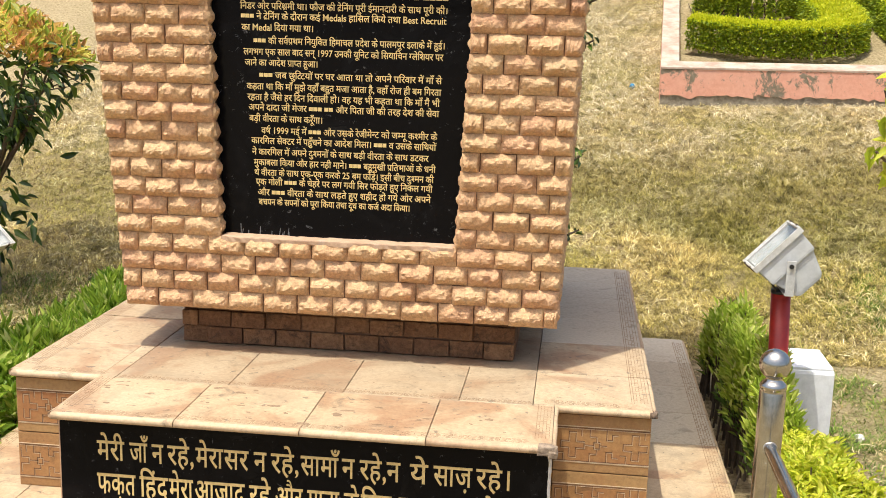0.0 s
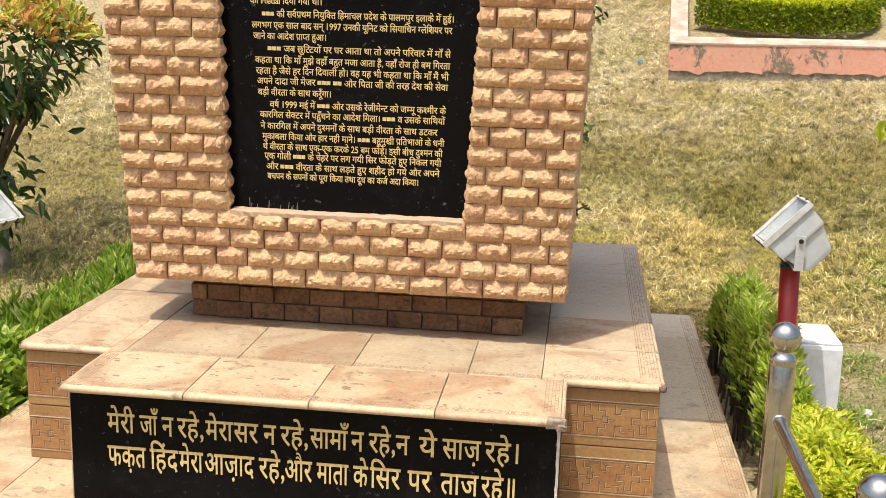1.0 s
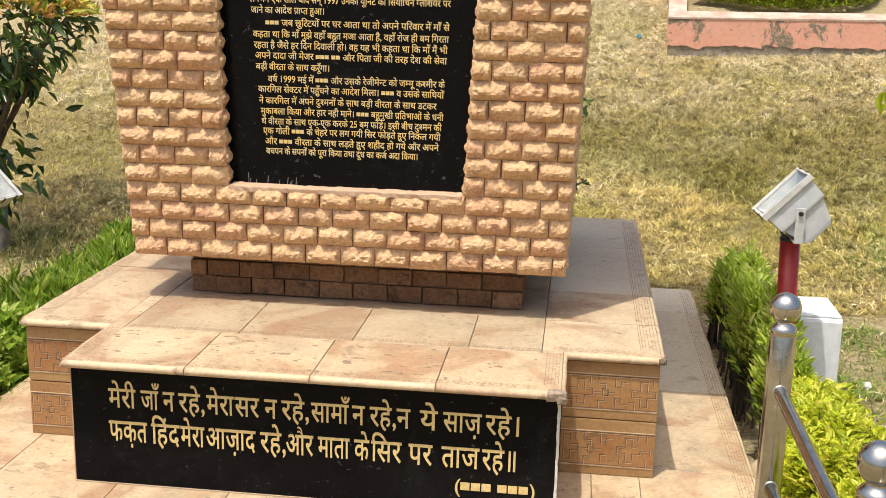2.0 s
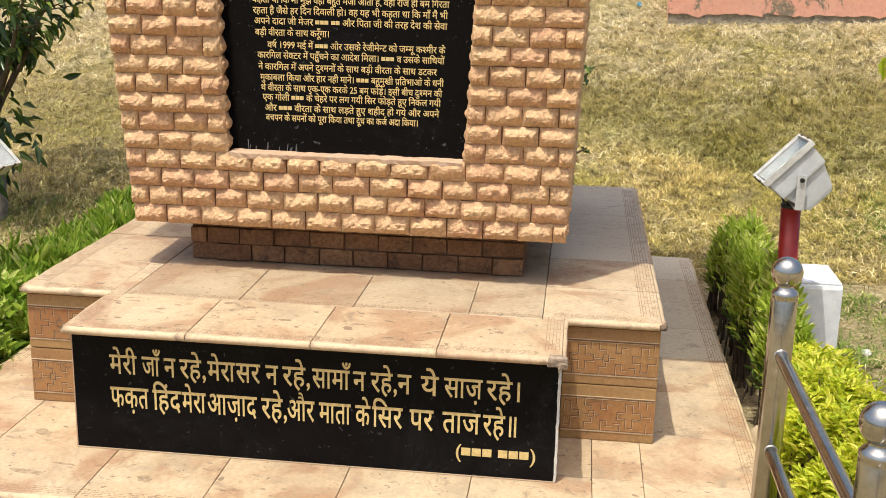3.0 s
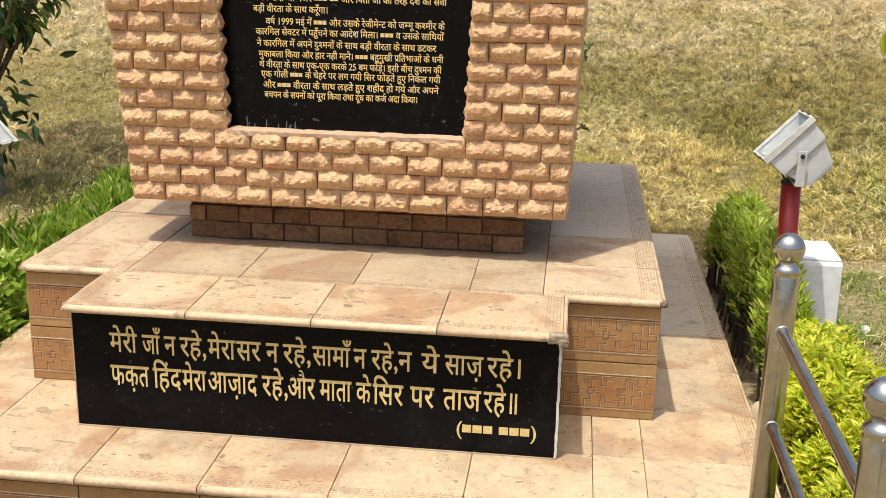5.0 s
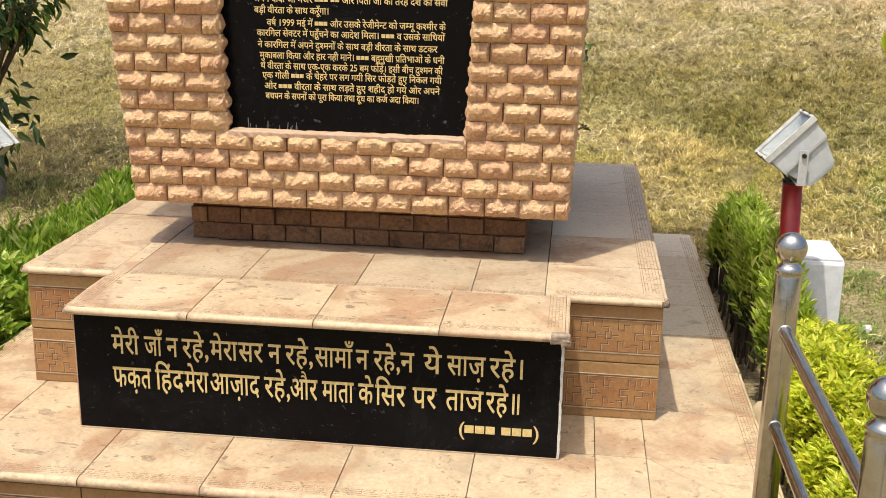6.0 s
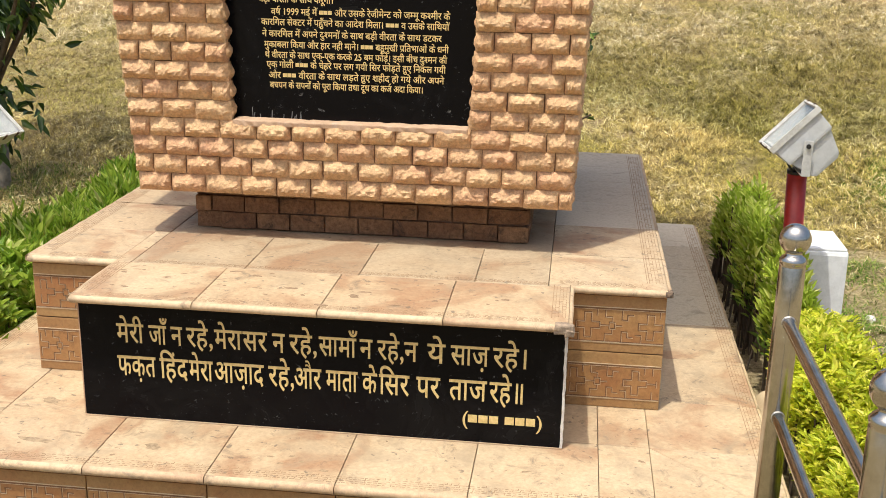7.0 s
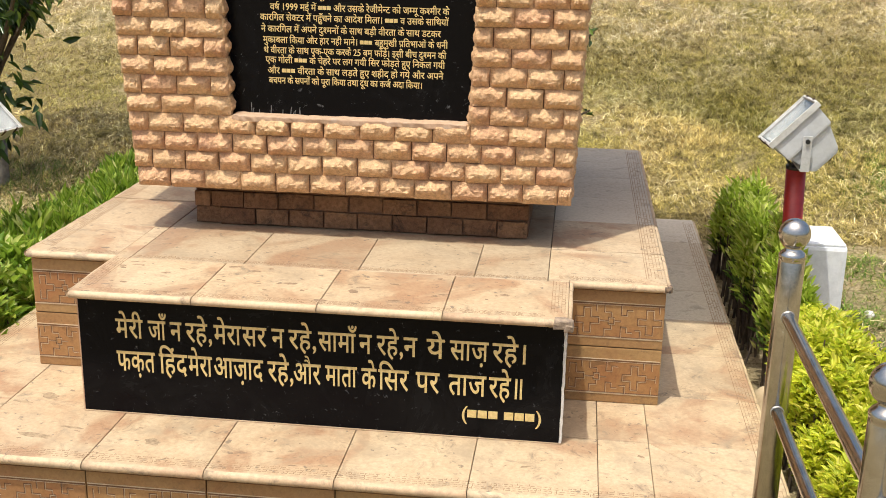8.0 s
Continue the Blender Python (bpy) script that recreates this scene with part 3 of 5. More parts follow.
for a, b in zip([UY0] + up_rows, up_rows):
    nosing_piece((UX1, a + 0.001), (UX1, b - 0.001), CAP0 + 0.001, H1 - 0.0006, 0.011, NOSE, plinth)
    nosing_piece((UX0, b - 0.001), (UX0, a + 0.001), CAP0 + 0.001, H1 - 0.0006, 0.011, NOSE, plinth)
nosing_piece((UX1 - 0.001, UY1), (UX0 + 0.001, UY1), CAP0 + 0.001, H1 - 0.0006, 0.011, NOSE, plinth)
lines = border(-BX + 0.05, BX - 0.05, BY + 0.004, BY + 0.036, True, 4)[1:]
lines += border(BY + 0.04, UY0 - 0.01, BX - 0.003, BX - 0.042, False, 5)
lines += border(BY + 0.04, UY0 - 0.01, -BX + 0.003, -BX + 0.042, False, 6)
lines += border(UX0 + 0.05, -BX + 0.02, UY0 + 0.004, UY0 + 0.04, True, 7)[1:]
lines += border(-BX + 0.05, BX - 0.05, UY0 - 0.012, UY0 + 0.014, True, 8)[1:]
lines += border(BX - 0.03, UX1 - 0.05, UY0 + 0.004, UY0 + 0.04, True, 12)[1:]
lines += border(UY0 + 0.05, UY1 - 0.05, UX1 - 0.003, UX1 - 0.045, False, 9)
lines += border(UY0 + 0.05, UY1 - 0.05, UX0 + 0.003, UX0 + 0.045, False, 10)
lines += [(UX1 - 0.051, UY0 + 0.05, UX1 - 0.051, UY1 - 0.05), (UX0 + 0.051, UY0 + 0.05, UX0 + 0.051, UY1 - 0.05)]
strokes("carved_border", lines, flat_plane(H1), CARVE_PALE, plinth, 0.0016, 0.0004)


def specks(parent, spots, z, mat, seed):
    """Flat irregular stains: rows of (x, y, length, width)."""
    r = random.Random(seed)
    verts, faces = [], []
    for x, y, lx, ly in spots:
        n, base = 22, len(verts)
        turn, p1, p2 = r.uniform(-0.5, 0.5), r.uniform(0, 6), r.uniform(0, 6)
        for k in range(n):
            a = 2 * math.pi * k / n
            q = 0.8 + 0.16 * math.sin(2 * a + p1) + 0.10 * math.sin(5 * a + p2) + r.uniform(-0.07, 0.07)
            u, v = lx * q * math.cos(a), ly * q * math.sin(a)
            verts.append((x + u * math.cos(turn) - v * math.sin(turn), y + u * math.sin(turn) + v * math.cos(turn), z))
        faces.append(tuple(range(base, base + n)))
    ob = mesh_part("stain", raw_mesh("stain", verts, faces), mat, parent, "dark weathered stain")
    ob["kind"] = "stuff"


def scatter(seed, count, x0, x1, y0, y1, lo, hi):
    r = random.Random(seed)
    return [(r.uniform(x0, x1), r.uniform(y0, y1), s, s * r.uniform(0.3, 0.7)) for s in (r.uniform(lo, hi) * r.random() ** 1.5 + 0.002 for _ in range(count))]


specks(plinth, scatter(5, 90, -0.58, 0.5, BY + 0.03, 0.23, 0.004, 0.020), H1 + 0.0004, STAIN_PALE, 6)
specks(plinth, scatter(7, 16, -0.2, 0.55, 0.28, 0.5, 0.003, 0.010), H1 + 0.0004, STAIN_PALE, 8)
specks(platform, scatter(9, 70, -1.0, 1.0, PY0 + 0.03, -0.02, 0.003, 0.013), 0.0004, STAIN_PALE, 10)
specks(platform, scatter(11, 26, 0.66, 1.08, -0.2, 1.2, 0.003, 0.010), 0.0004, STAIN, 12)
specks(platform, [(-0.735, 0.07, 0.040, 0.018), (-0.79, 0.025, 0.03, 0.008), (-0.67, -0.155, 0.055, 0.015), (-0.60, -0.10, 0.035, 0.008), (-0.375, -0.145, 0.028, 0.018), (-0.43, -0.075, 0.008, 0.005), (-0.31, -0.09, 0.009, 0.005), (-0.08, -0.15, 0.010, 0.006), (-0.03, -0.14, 0.011, 0.006), (-0.05, -0.18, 0.012, 0.005), (0.0, -0.165, 0.009, 0.005), (0.06, -0.2, 0.018, 0.006), (0.53, -0.13, 0.014, 0.007), (0.66, 0.17, 0.012, 0.010), (0.70, 0.12, 0.016, 0.006), (0.80, 0.09, 0.010, 0.007), (-0.84, 0.0, 0.02, 0.01)], 0.0005, STAIN, 14)

# a cement repair on the front block's corner, and the broken corner of the upper cap
def rough_lump(name, lo, hi, mat, parent, label, seed):
    bm = bmesh.new()
    add_box(bm, lo, hi, 0.004)
    bmesh.ops.subdivide_edges(bm, edges=list(bm.edges), cuts=2, use_grid_fill=True)
    for v in bm.verts:
        v.co += Vector((1, 1, 1)) * 0.0035 * noise.noise(v.co * 90 + Vector((seed, 0, 0)))
    return part(name, bm, mat, parent, label)


rough_lump("cement_repair", (0.578, BY - 0.0135, CAP0 - 0.001), (0.6235, BY + 0.012, H1 + 0.0005), REPAIR, plinth, "rough grey cement repair", 1)
rough_lump("cement_repair", (0.604, BY - 0.014, CAP0 - 0.006), (0.6255, BY + 0.028, H1 - 0.008), REPAIR, plinth, "rough cement smear", 2)
rough_lump("broken_corner", (UX1 - 0.008, UY0 - 0.014, CAP0 + 0.004), (UX1 + 0.0125, UY0 + 0.012, H1 - 0.001), BROKEN, plinth, "dark broken stone corner", 3)

# the black granite plaque on the plinth's front, its white cement edges
bm = bmesh.new()
add_box(bm, (-0.607, 0.0, 0.004), (0.605, 0.0135, 0.3155), 0.0012)
plaque = part("granite_plaque", bm, GRANITE, plinth, "polished black granite plaque with gold verse")
for lo, hi in (((0.6055, -0.001, 0.004), (0.6135, 0.0144, 0.3155)), ((-0.610, -0.0015, 0.0005), (0.610, 0.010, 0.0038)), ((-0.6105, 0.0005, 0.004), (-0.6072, 0.0144, 0.3155))):
    bm = bmesh.new()
    add_box(bm, lo, hi, 0.0008)
    upright = lo[0] > 0.5
    if upright:
        bmesh.ops.subdivide_edges(bm, edges=[e for e in bm.edges if abs(e.verts[0].co.z - e.verts[1].co.z) > 0.2], cuts=50, use_grid_fill=True)
        for v in bm.verts:
            v.co.x += 0.0025 * noise.noise(v.co * 60) - (0.0015 if v.co.x > 0.61 else 0.0)
    part("cement_edge", bm, GROUT if upright else LEDGE, plinth, "rough white cement edge" if upright else "thin tan mortar edge")


# ---- writing ----
class Letters:
    """Glyphs of the built-in font as flat outlines filled with faces, put together to words."""

    def __init__(self):
        self.curve = bpy.data.curves.new("glyph", "FONT")
        self.curve.offset = 0.009
        self.curve.resolution_u = 5
        self.ob = bpy.data.objects.new("glyph", self.curve)
        scene.collection.objects.link(self.ob)
        self.cache, self.steps = {}, {}

    def shape(self, text):
        if text not in self.cache:
            self.curve.body = text
            bpy.context.view_layer.update()
            me = self.ob.to_mesh()
            self.cache[text] = ([(v.co.x, v.co.y) for v in me.vertices], [tuple(p.vertices) for p in me.polygons])
            self.ob.to_mesh_clear()
        return self.cache[text]

    def advance(self, ch):
        if ch == " ":
            return 0.26
        if ch not in self.steps:
            one, two = (max((x for x, _ in self.shape(t)[0]), default=0.0) for t in (ch, ch + ch))
            self.steps[ch] = max(0.0, two - one)
        return self.steps[ch]

    def done(self):
        bpy.data.objects.remove(self.ob)
        bpy.data.curves.remove(self.curve)


letters = Letters()
VIRAMA, SIGN_I, RA = "\u094d", "\u093f", "\u0930"
MARKS = "\u0901\u0902\u093c\u0941\u0942\u0943\u0947\u0948\u0945"
AFTER = "\u093e\u0940\u094b\u094c"


def clusters(word):
    """Split a word into written syllables: (half letters, letter, signs, reph, rakar)."""
    out, i = [], 0
    while i < len(word):
        ch = word[i]
        if not ("\u0904" <= ch <= "\u0939" or "\u0958" <= ch <= "\u095f"):
            out.append(([], ch, "", False, False))
            i += 1
            continue
        halves, reph, rakar = [], False, False
        while i + 2 < len(word) and word[i + 1] == VIRAMA:
            if word[i] == RA:
                reph = True
            elif word[i + 2] == RA:
                rakar = True
                break
            else:
                halves.append(word[i])
            i += 2
        base = word[i]
        i += 3 if rakar else 1
        signs = ""
        while i < len(word) and (word[i] in MARKS or word[i] in AFTER or word[i] in (SIGN_I, VIRAMA)):
            signs += word[i]
            i += 1
        out.append((halves, base, signs, reph, rakar))
    return out


def set_word(word, track=0.0):
    """Verts and faces of a word in font units, and its length. ▬ stands for a plain bar."""
    verts, faces, pen = [], [], 0.0

    def put(shape, dx, flip=None, cut=None):
        vs, fs = shape
        keepers = None if cut is None else {k for k, (x, y) in enumerate(vs) if x <= cut}
        base = len(verts)
        for x, y in vs:
            if cut is not None:
                x = min(x, cut)
            if flip is not None:
                x = flip - x
            verts.append((x + dx, y))
        for f in fs:
            if keepers is None or any(k in keepers for k in f):
                faces.append(tuple(base + k for k in f))

    def quad(points):
        base = len(verts)
        verts.extend(points)
        faces.append(tuple(range(base, base + len(points))))

    above = "\u0901\u0902\u0947\u0948\u0945"
    for halves, ch, signs, reph, rakar in clusters(word):
        if ch == "▬":
            quad([(pen, 0.13), (pen + 0.46, 0.13), (pen + 0.46, 0.53), (pen, 0.53)])
            pen += 0.53
            continue
        if SIGN_I in signs:
            put(letters.shape(SIGN_I), pen)
            pen += letters.advance(SIGN_I)
        for h in halves:
            step = letters.advance(h)
            cut = step * (0.78 if h in "\u0915\u092b\u091f" else 0.66)
            put(letters.shape(h), pen, cut=cut)
            pen += cut
        put(letters.shape(ch), pen)
        step = letters.advance(ch)
        if rakar:
            quad([(pen + step * 0.72, 0.2), (pen + step * 0.72, 0.29), (pen + step * 0.22, 0.03), (pen + step * 0.26, -0.05)])
        pen += step
        after = [s for s in signs if s in AFTER]
        for s in signs:
            if s not in AFTER and s != SIGN_I and not (s in above and after):
                put(letters.shape(s), pen + (0.13 if s == "\u0902" and "\u0947" in signs else 0.0))
        for s in after:
            put(letters.shape(s), pen)
            pen += letters.advance(s)
        for s in signs:
            if s in above and after:
                put(letters.shape(s), pen + (0.12 if s == "\u0902" else 0.0))
        if reph:
            put(letters.shape("\u0947"), pen - 0.5, flip=0.0)
        pen += track
    return verts, faces, pen - track


def write(name, text, x0, x1, z_head, height, plane, parent, label="", space=0.26, track=0.0):
    """A line of writing from x0 to x1, word by word; its head line stands at z_head, its letters are as high as given."""
    words = [set_word(w, track) for w in text.split(" ")]
    length = sum(w[2] for w in words) + space * (len(words) - 1)
    sx, sz = (x1 - x0) / length, height / 0.622
    pen = x0
    for vs, fs, step in words:
        n = len(vs)
        edges = {(a, b) for f in fs for a, b in zip(f, f[1:] + f[:1])}
        walls = [(a, a + n, b + n, b) for a, b in sorted(edges) if (b, a) not in edges]
        verts = [plane(pen + x * sx, z_head + (y - 0.622) * sz, w) for w in (0.0012, 0.0) for x, y in vs]
        faces = [tuple(f) for f in fs + walls]
        mesh_part(name, raw_mesh(name, verts, faces), GOLD, parent, label)
        pen += (step + space) * sx


VERSE = (
    (0.2575, 0.2550, 0.0485, "मेरी जाँ न रहे, मेरा सर न रहे, सामाँ न रहे, न ये साज़ रहे।",
     (-0.511, -0.427, -0.370, -0.330, -0.258, -0.186, -0.111, -0.068, 0.006, 0.108, 0.152, 0.218, 0.275, 0.332, 0.435),
     (0.069, 0.044, 0.028, 0.068, 0.068, 0.060, 0.030, 0.070, 0.092, 0.030, 0.066, 0.032, 0.042, 0.092, 0.086)),
    (0.1715, 0.1660, 0.0520, "फक़त हिंद मेरा आज़ाद रहे, और माता के सिर पर ताज रहे॥",
     (-0.513, -0.403, -0.327, -0.262, -0.123, -0.058, 0.023, 0.114, 0.156, 0.249, 0.330, 0.429),
     (0.098, 0.072, 0.060, 0.126, 0.066, 0.068, 0.078, 0.036, 0.074, 0.057, 0.091, 0.086)))
for z_first, z_last, tall, line, starts, widths in VERSE:
    for word, start, wide in zip(line.split(" "), starts, widths):
        z_head = z_first + (z_last - z_first) * (start + 0.51) / 0.94
        write("verse_word", word, start, start + wide, z_head, tall, front_plane(0.0), plaque, track=0.03)
write("verse_word", "(▬▬▬ ▬▬▬)", 0.362, 0.562, 0.081, 0.031, front_plane(0.0), plaque)

# ---- the rock-faced monument ----
ZB, ZT, YF, YB = 0.468, 1.93, 0.545, 1.70
COURSE = 0.0537


def left_edge(z):
    return -0.649 - 0.0923 * (z - 0.4656)


def right_edge(z):
    return 0.604 + 0.0422 * (z - 0.4723)


def left_inner(z):
    return -0.364 - 0.0487 * (z - 0.6785)


def right_inner(z):
    return 0.308 + 0.0406 * (z - 0.668)


PANEL_Z0, PANEL_Z1 = 0.679, 1.70
monument = thing("memorial_monument", "rock-faced pink sandstone memorial block with an inscribed black panel", "monument", (0.0, 1.1, 0.338))


def wedge(bm, xl0, xr0, xl1, xr1, y0, y1, z0, z1):
    """A block whose sides lean: x from xl0 to xr0 at z0, from xl1 to xr1 at z1."""
    v = [bm.verts.new(p) for p in ((xl0, y0, z0), (xr0, y0, z0), (xr0, y1, z0), (xl0, y1, z0), (xl1, y0, z1), (xr1, y0, z1), (xr1, y1, z1), (xl1, y1, z1))]
    for f in ((0, 3, 2, 1), (4, 5, 6, 7), (0, 1, 5, 4), (1, 2, 6, 5), (2, 3, 7, 6), (3, 0, 4, 7)):
        bm.faces.new([v[k] for k in f])


IN = 0.012
bm = bmesh.new()
wedge(bm, left_edge(ZB) + IN, right_edge(ZB) - IN, left_edge(ZT) + IN, right_edge(ZT) - IN, 0.615, YB - IN, ZB + 0.001, ZT - 0.002)
part("core_block", bm, MORTAR, monument, "brown mortar core")
bm = bmesh.new()
wedge(bm, left_edge(ZB) + IN, right_edge(ZB) - IN, left_edge(PANEL_Z0) + IN, right_edge(PANEL_Z0) - IN, YF, 0.6145, ZB + 0.001, PANEL_Z0 - 0.006)
part("core_block", bm, MORTAR, monument, "brown mortar core")
bm = bmesh.new()
wedge(bm, left_edge(PANEL_Z0) + IN, left_inner(PANEL_Z0) - IN, left_edge(PANEL_Z1) + IN, left_inner(PANEL_Z1) - IN, YF, 0.6145, PANEL_Z0 - 0.0055, PANEL_Z1)
part("core_block", bm, MORTAR, monument, "brown mortar core")
bm = bmesh.new()
wedge(bm, right_inner(PANEL_Z0) + IN, right_edge(PANEL_Z0) - IN, right_inner(PANEL_Z1) + IN, right_edge(PANEL_Z1) - IN, YF, 0.6145, PANEL_Z0 - 0.0055, PANEL_Z1)
part("core_block", bm, MORTAR, monument, "brown mortar core")
bm = bmesh.new()
wedge(bm, left_edge(PANEL_Z1) + IN, right_edge(PANEL_Z1) - IN, left_edge(ZT) + IN, right_edge(ZT) - IN, YF, 0.6145, PANEL_Z1 + 0.0005, ZT - 0.002)
part("core_block", bm, MORTAR, monument, "brown mortar core")


def rock_face(seed, nx=13, nz=8):
    """One split-faced brick of unit length and height: its border stands 0.25 out, its broken face swells to about 1 (-y); 0.8 inwards."""
    r = random.Random(seed)
    off = Vector((r.random() * 50, r.random() * 50, r.random() * 50))
    us = [-0.5, -0.475] + sorted(-0.5 + (k + 0.5 + r.uniform(-0.3, 0.3)) / nx for k in range(nx)) + [0.475, 0.5]
    ws = [-0.5, -0.455] + sorted(-0.5 + (k + 0.5 + r.uniform(-0.25, 0.25)) / nz for k in range(nz)) + [0.455, 0.5]
    ridge, lean = r.uniform(-0.14, 0.12), r.uniform(-0.25, 0.25)
    verts, faces = [], []
    for w in ws:
        for u in us:
            place = Vector((u, w, 0))
            edge_u = (0.5 - abs(u)) / (0.13 + 0.05 * noise.noise(place * 5 + off))
            crest = ridge + 0.16 * noise.noise(Vector((u * 4.5, 0, 8)) + off)
            edge_w = (0.5 - w) / (0.5 - crest) if w > crest else (0.5 + w) / (0.5 + crest)
            swell = min(1.0, edge_u) ** 0.8 * min(1.0, 1.25 * edge_w) ** 0.8
            lump = 0.42 * noise.noise(Vector((u * 3.0, w * 1.8, 0)) + off) + 0.34 * noise.noise(Vector((u * 7, w * 3.6, 3)) + off) + 0.26 * noise.noise(Vector((u * 15, w * 7, 5)) + off)
            y = -0.16 - swell * (0.82 + lean * u + 0.62 * lump) + 0.05 * (1 - swell) * noise.noise(place * 12 + off)
            wob = 0.016 * noise.noise(place * 9 + off)
            verts.append((u + wob * 0.6, y, w + wob * 1.4))
    n, m = len(us), len(ws)
    for j in range(m - 1):
        for i in range(n - 1):
            a = j * n + i
            faces.append((a, a + 1, a + n + 1, a + n))
    ring = list(range(n)) + [j * n + n - 1 for j in range(1, m)] + [(m - 1) * n + i for i in range(n - 2, -1, -1)] + [j * n for j in range(m - 2, 0, -1)]
    base = len(verts)
    for k in ring:
        verts.append((verts[k][0], 0.8, verts[k][2]))
    for k in range(len(ring)):
        a, b = ring[k], ring[(k + 1) % len(ring)]
        faces.append((b, a, base + k, base + (k + 1) % len(ring)))
    return verts, faces


FACES = [rock_face(s) for s in range(16)]
ROCK_MESHES = []
for vs, fs in FACES:
    me = raw_mesh("brick", vs, fs)
    me.materials.append(ROCK)
    ROCK_MESHES.append(me)
pick = random.Random(11)


def course_spans(x0, x1, k):
    """The bricks of one course between x0 and x1: alternate courses start with half a brick."""
    spans, x = [], x0
    first = 0.1015 * (1.0 if k % 2 == 0 else 0.5) + pick.uniform(-0.008, 0.008)
    step = first
    while x < x1 - 1e-4:
        e = x + step
        if x1 - e < 0.032:
            e = x1
        spans.append((x, min(e, x1)))
        x = e
        step = 0.1015 + pick.uniform(-0.006, 0.006)
    return spans


far_verts, far_faces = [], []


def put_brick(x0, x1, z0, z1, shown, y=YF, out=0.025):
    gap = pick.choice((0.0004, 0.0006, 0.001, 0.0015, 0.003, 0.006))
    i = pick.randrange(16)
    m = Matrix.LocRotScale(((x0 + x1) / 2, y + pick.uniform(-0.002, 0.002), (z0 + z1) / 2 + pick.uniform(-0.001, 0.001)), Euler((0, pick.uniform(-0.012, 0.012), 0)),
                           Vector((x1 - x0 - gap, out * pick.uniform(0.75, 1.15), z1 - z0 + pick.choice((0.0006, 0.0, -0.0008)))))
    if shown:
        ob = new("brick", ROCK_MESHES[i])
        ob.parent = monument
        ob.matrix_basis = m
    else:
        join_brick(i, m)


def join_brick(i, m):
    base = len(far_verts)
    vs, fs = FACES[i]
    far_verts.extend(tuple(m @ Vector(v)) for v in vs)
    far_faces.extend(tuple(base + k for k in f) for f in fs)


z, k = ZB, 0
while z < ZT - 0.02:
    z1 = z + COURSE
    zm = (z + z1) / 2
    shown = z < 1.42
    if z1 < PANEL_Z0 + 0.02 or z > PANEL_Z1 - 0.02:
        for a, b in course_spans(left_edge(zm), right_edge(zm), k):
            put_brick(a, b, z, z1, shown)
    else:
        for a, b in course_spans(left_edge(zm), left_inner(zm), k):
            put_brick(a, b, z, z1, shown)
        for a, b in course_spans(right_inner(zm), right_edge(zm), k + 1):
            put_brick(a, b, z, z1, shown)
        # the ends of the bricks that line the niche
        for x, turn in ((left_inner(zm) - 0.012, 90), (right_inner(zm) + 0.012, -90)):
            m = pose(x, (YF + 0.59) / 2 - 0.002, zm, 0, 0, turn) @ Matrix.Diagonal((0.058, 0.016, COURSE - 0.003, 1))
            if shown:
                ob = new("brick", ROCK_MESHES[pick.randrange(16)])
                ob.parent = monument
                ob.matrix_basis = m
            else:
                join_brick(pick.randrange(16), m)
    # flanks
    for side, turn in ((left_edge, -90), (right_edge, 90)):
        y = YF + 0.004 + (0.05 if k % 2 else 0.0)
        while y < YB - 0.02:
            y1 = min(y + 0.1015, YB)
            x = side(zm) + (IN if turn < 0 else -IN)
            join_brick(pick.randrange(16), pose(x, (y + y1) / 2, zm, 0, 0, turn) @ Matrix.Diagonal((y1 - y - 0.003, 0.016, COURSE - 0.003, 1)))
            y = y1
    z, k = z1, k + 1
joined = mesh_part("brickwork", raw_mesh("brickwork", far_verts, far_faces), ROCK_FAR, monument)
joined["kind"] = "stuff"

# the ledge under the panel, smeared with mortar, and the coping on top
bm = bmesh.new()
add_box(bm, (left_inner(PANEL_Z0) + 0.002, YF - 0.014, PANEL_Z0 - 0.010), (right_inner(PANEL_Z0) - 0.002, 0.5895, PANEL_Z0 + 0.006), 0.003)
bmesh.ops.subdivide_edges(bm, edges=[e for e in bm.edges if abs(e.verts[0].co.x - e.verts[1].co.x) > 0.3], cuts=60, use_grid_fill=True)
for v in bm.verts:
    rough = noise.noise(v.co * 28) + 0.5 * noise.noise(v.co * 75)
    v.co += Vector((0, 0.006 * rough if v.co.y < YF else 0.0, 0.003 * rough))
part("niche_ledge", bm, LEDGE, monument, "mortar-smeared stone ledge")
bm = bmesh.new()
add_box(bm, (-1.0, 0.43, ZT - 0.0015), (0.92, YB + 0.115, ZT + 0.05), 0.01)
part("coping", bm, NOSE, monument, "overhanging flat sandstone coping")

# the dressed neck on which the block stands, its shade partly put into the brick colour
bm = bmesh.new()
add_box(bm, (-0.498, 0.640, 0.3385), (0.470, 1.62, 0.4688))
part("neck_core", bm, MORTAR, monument)
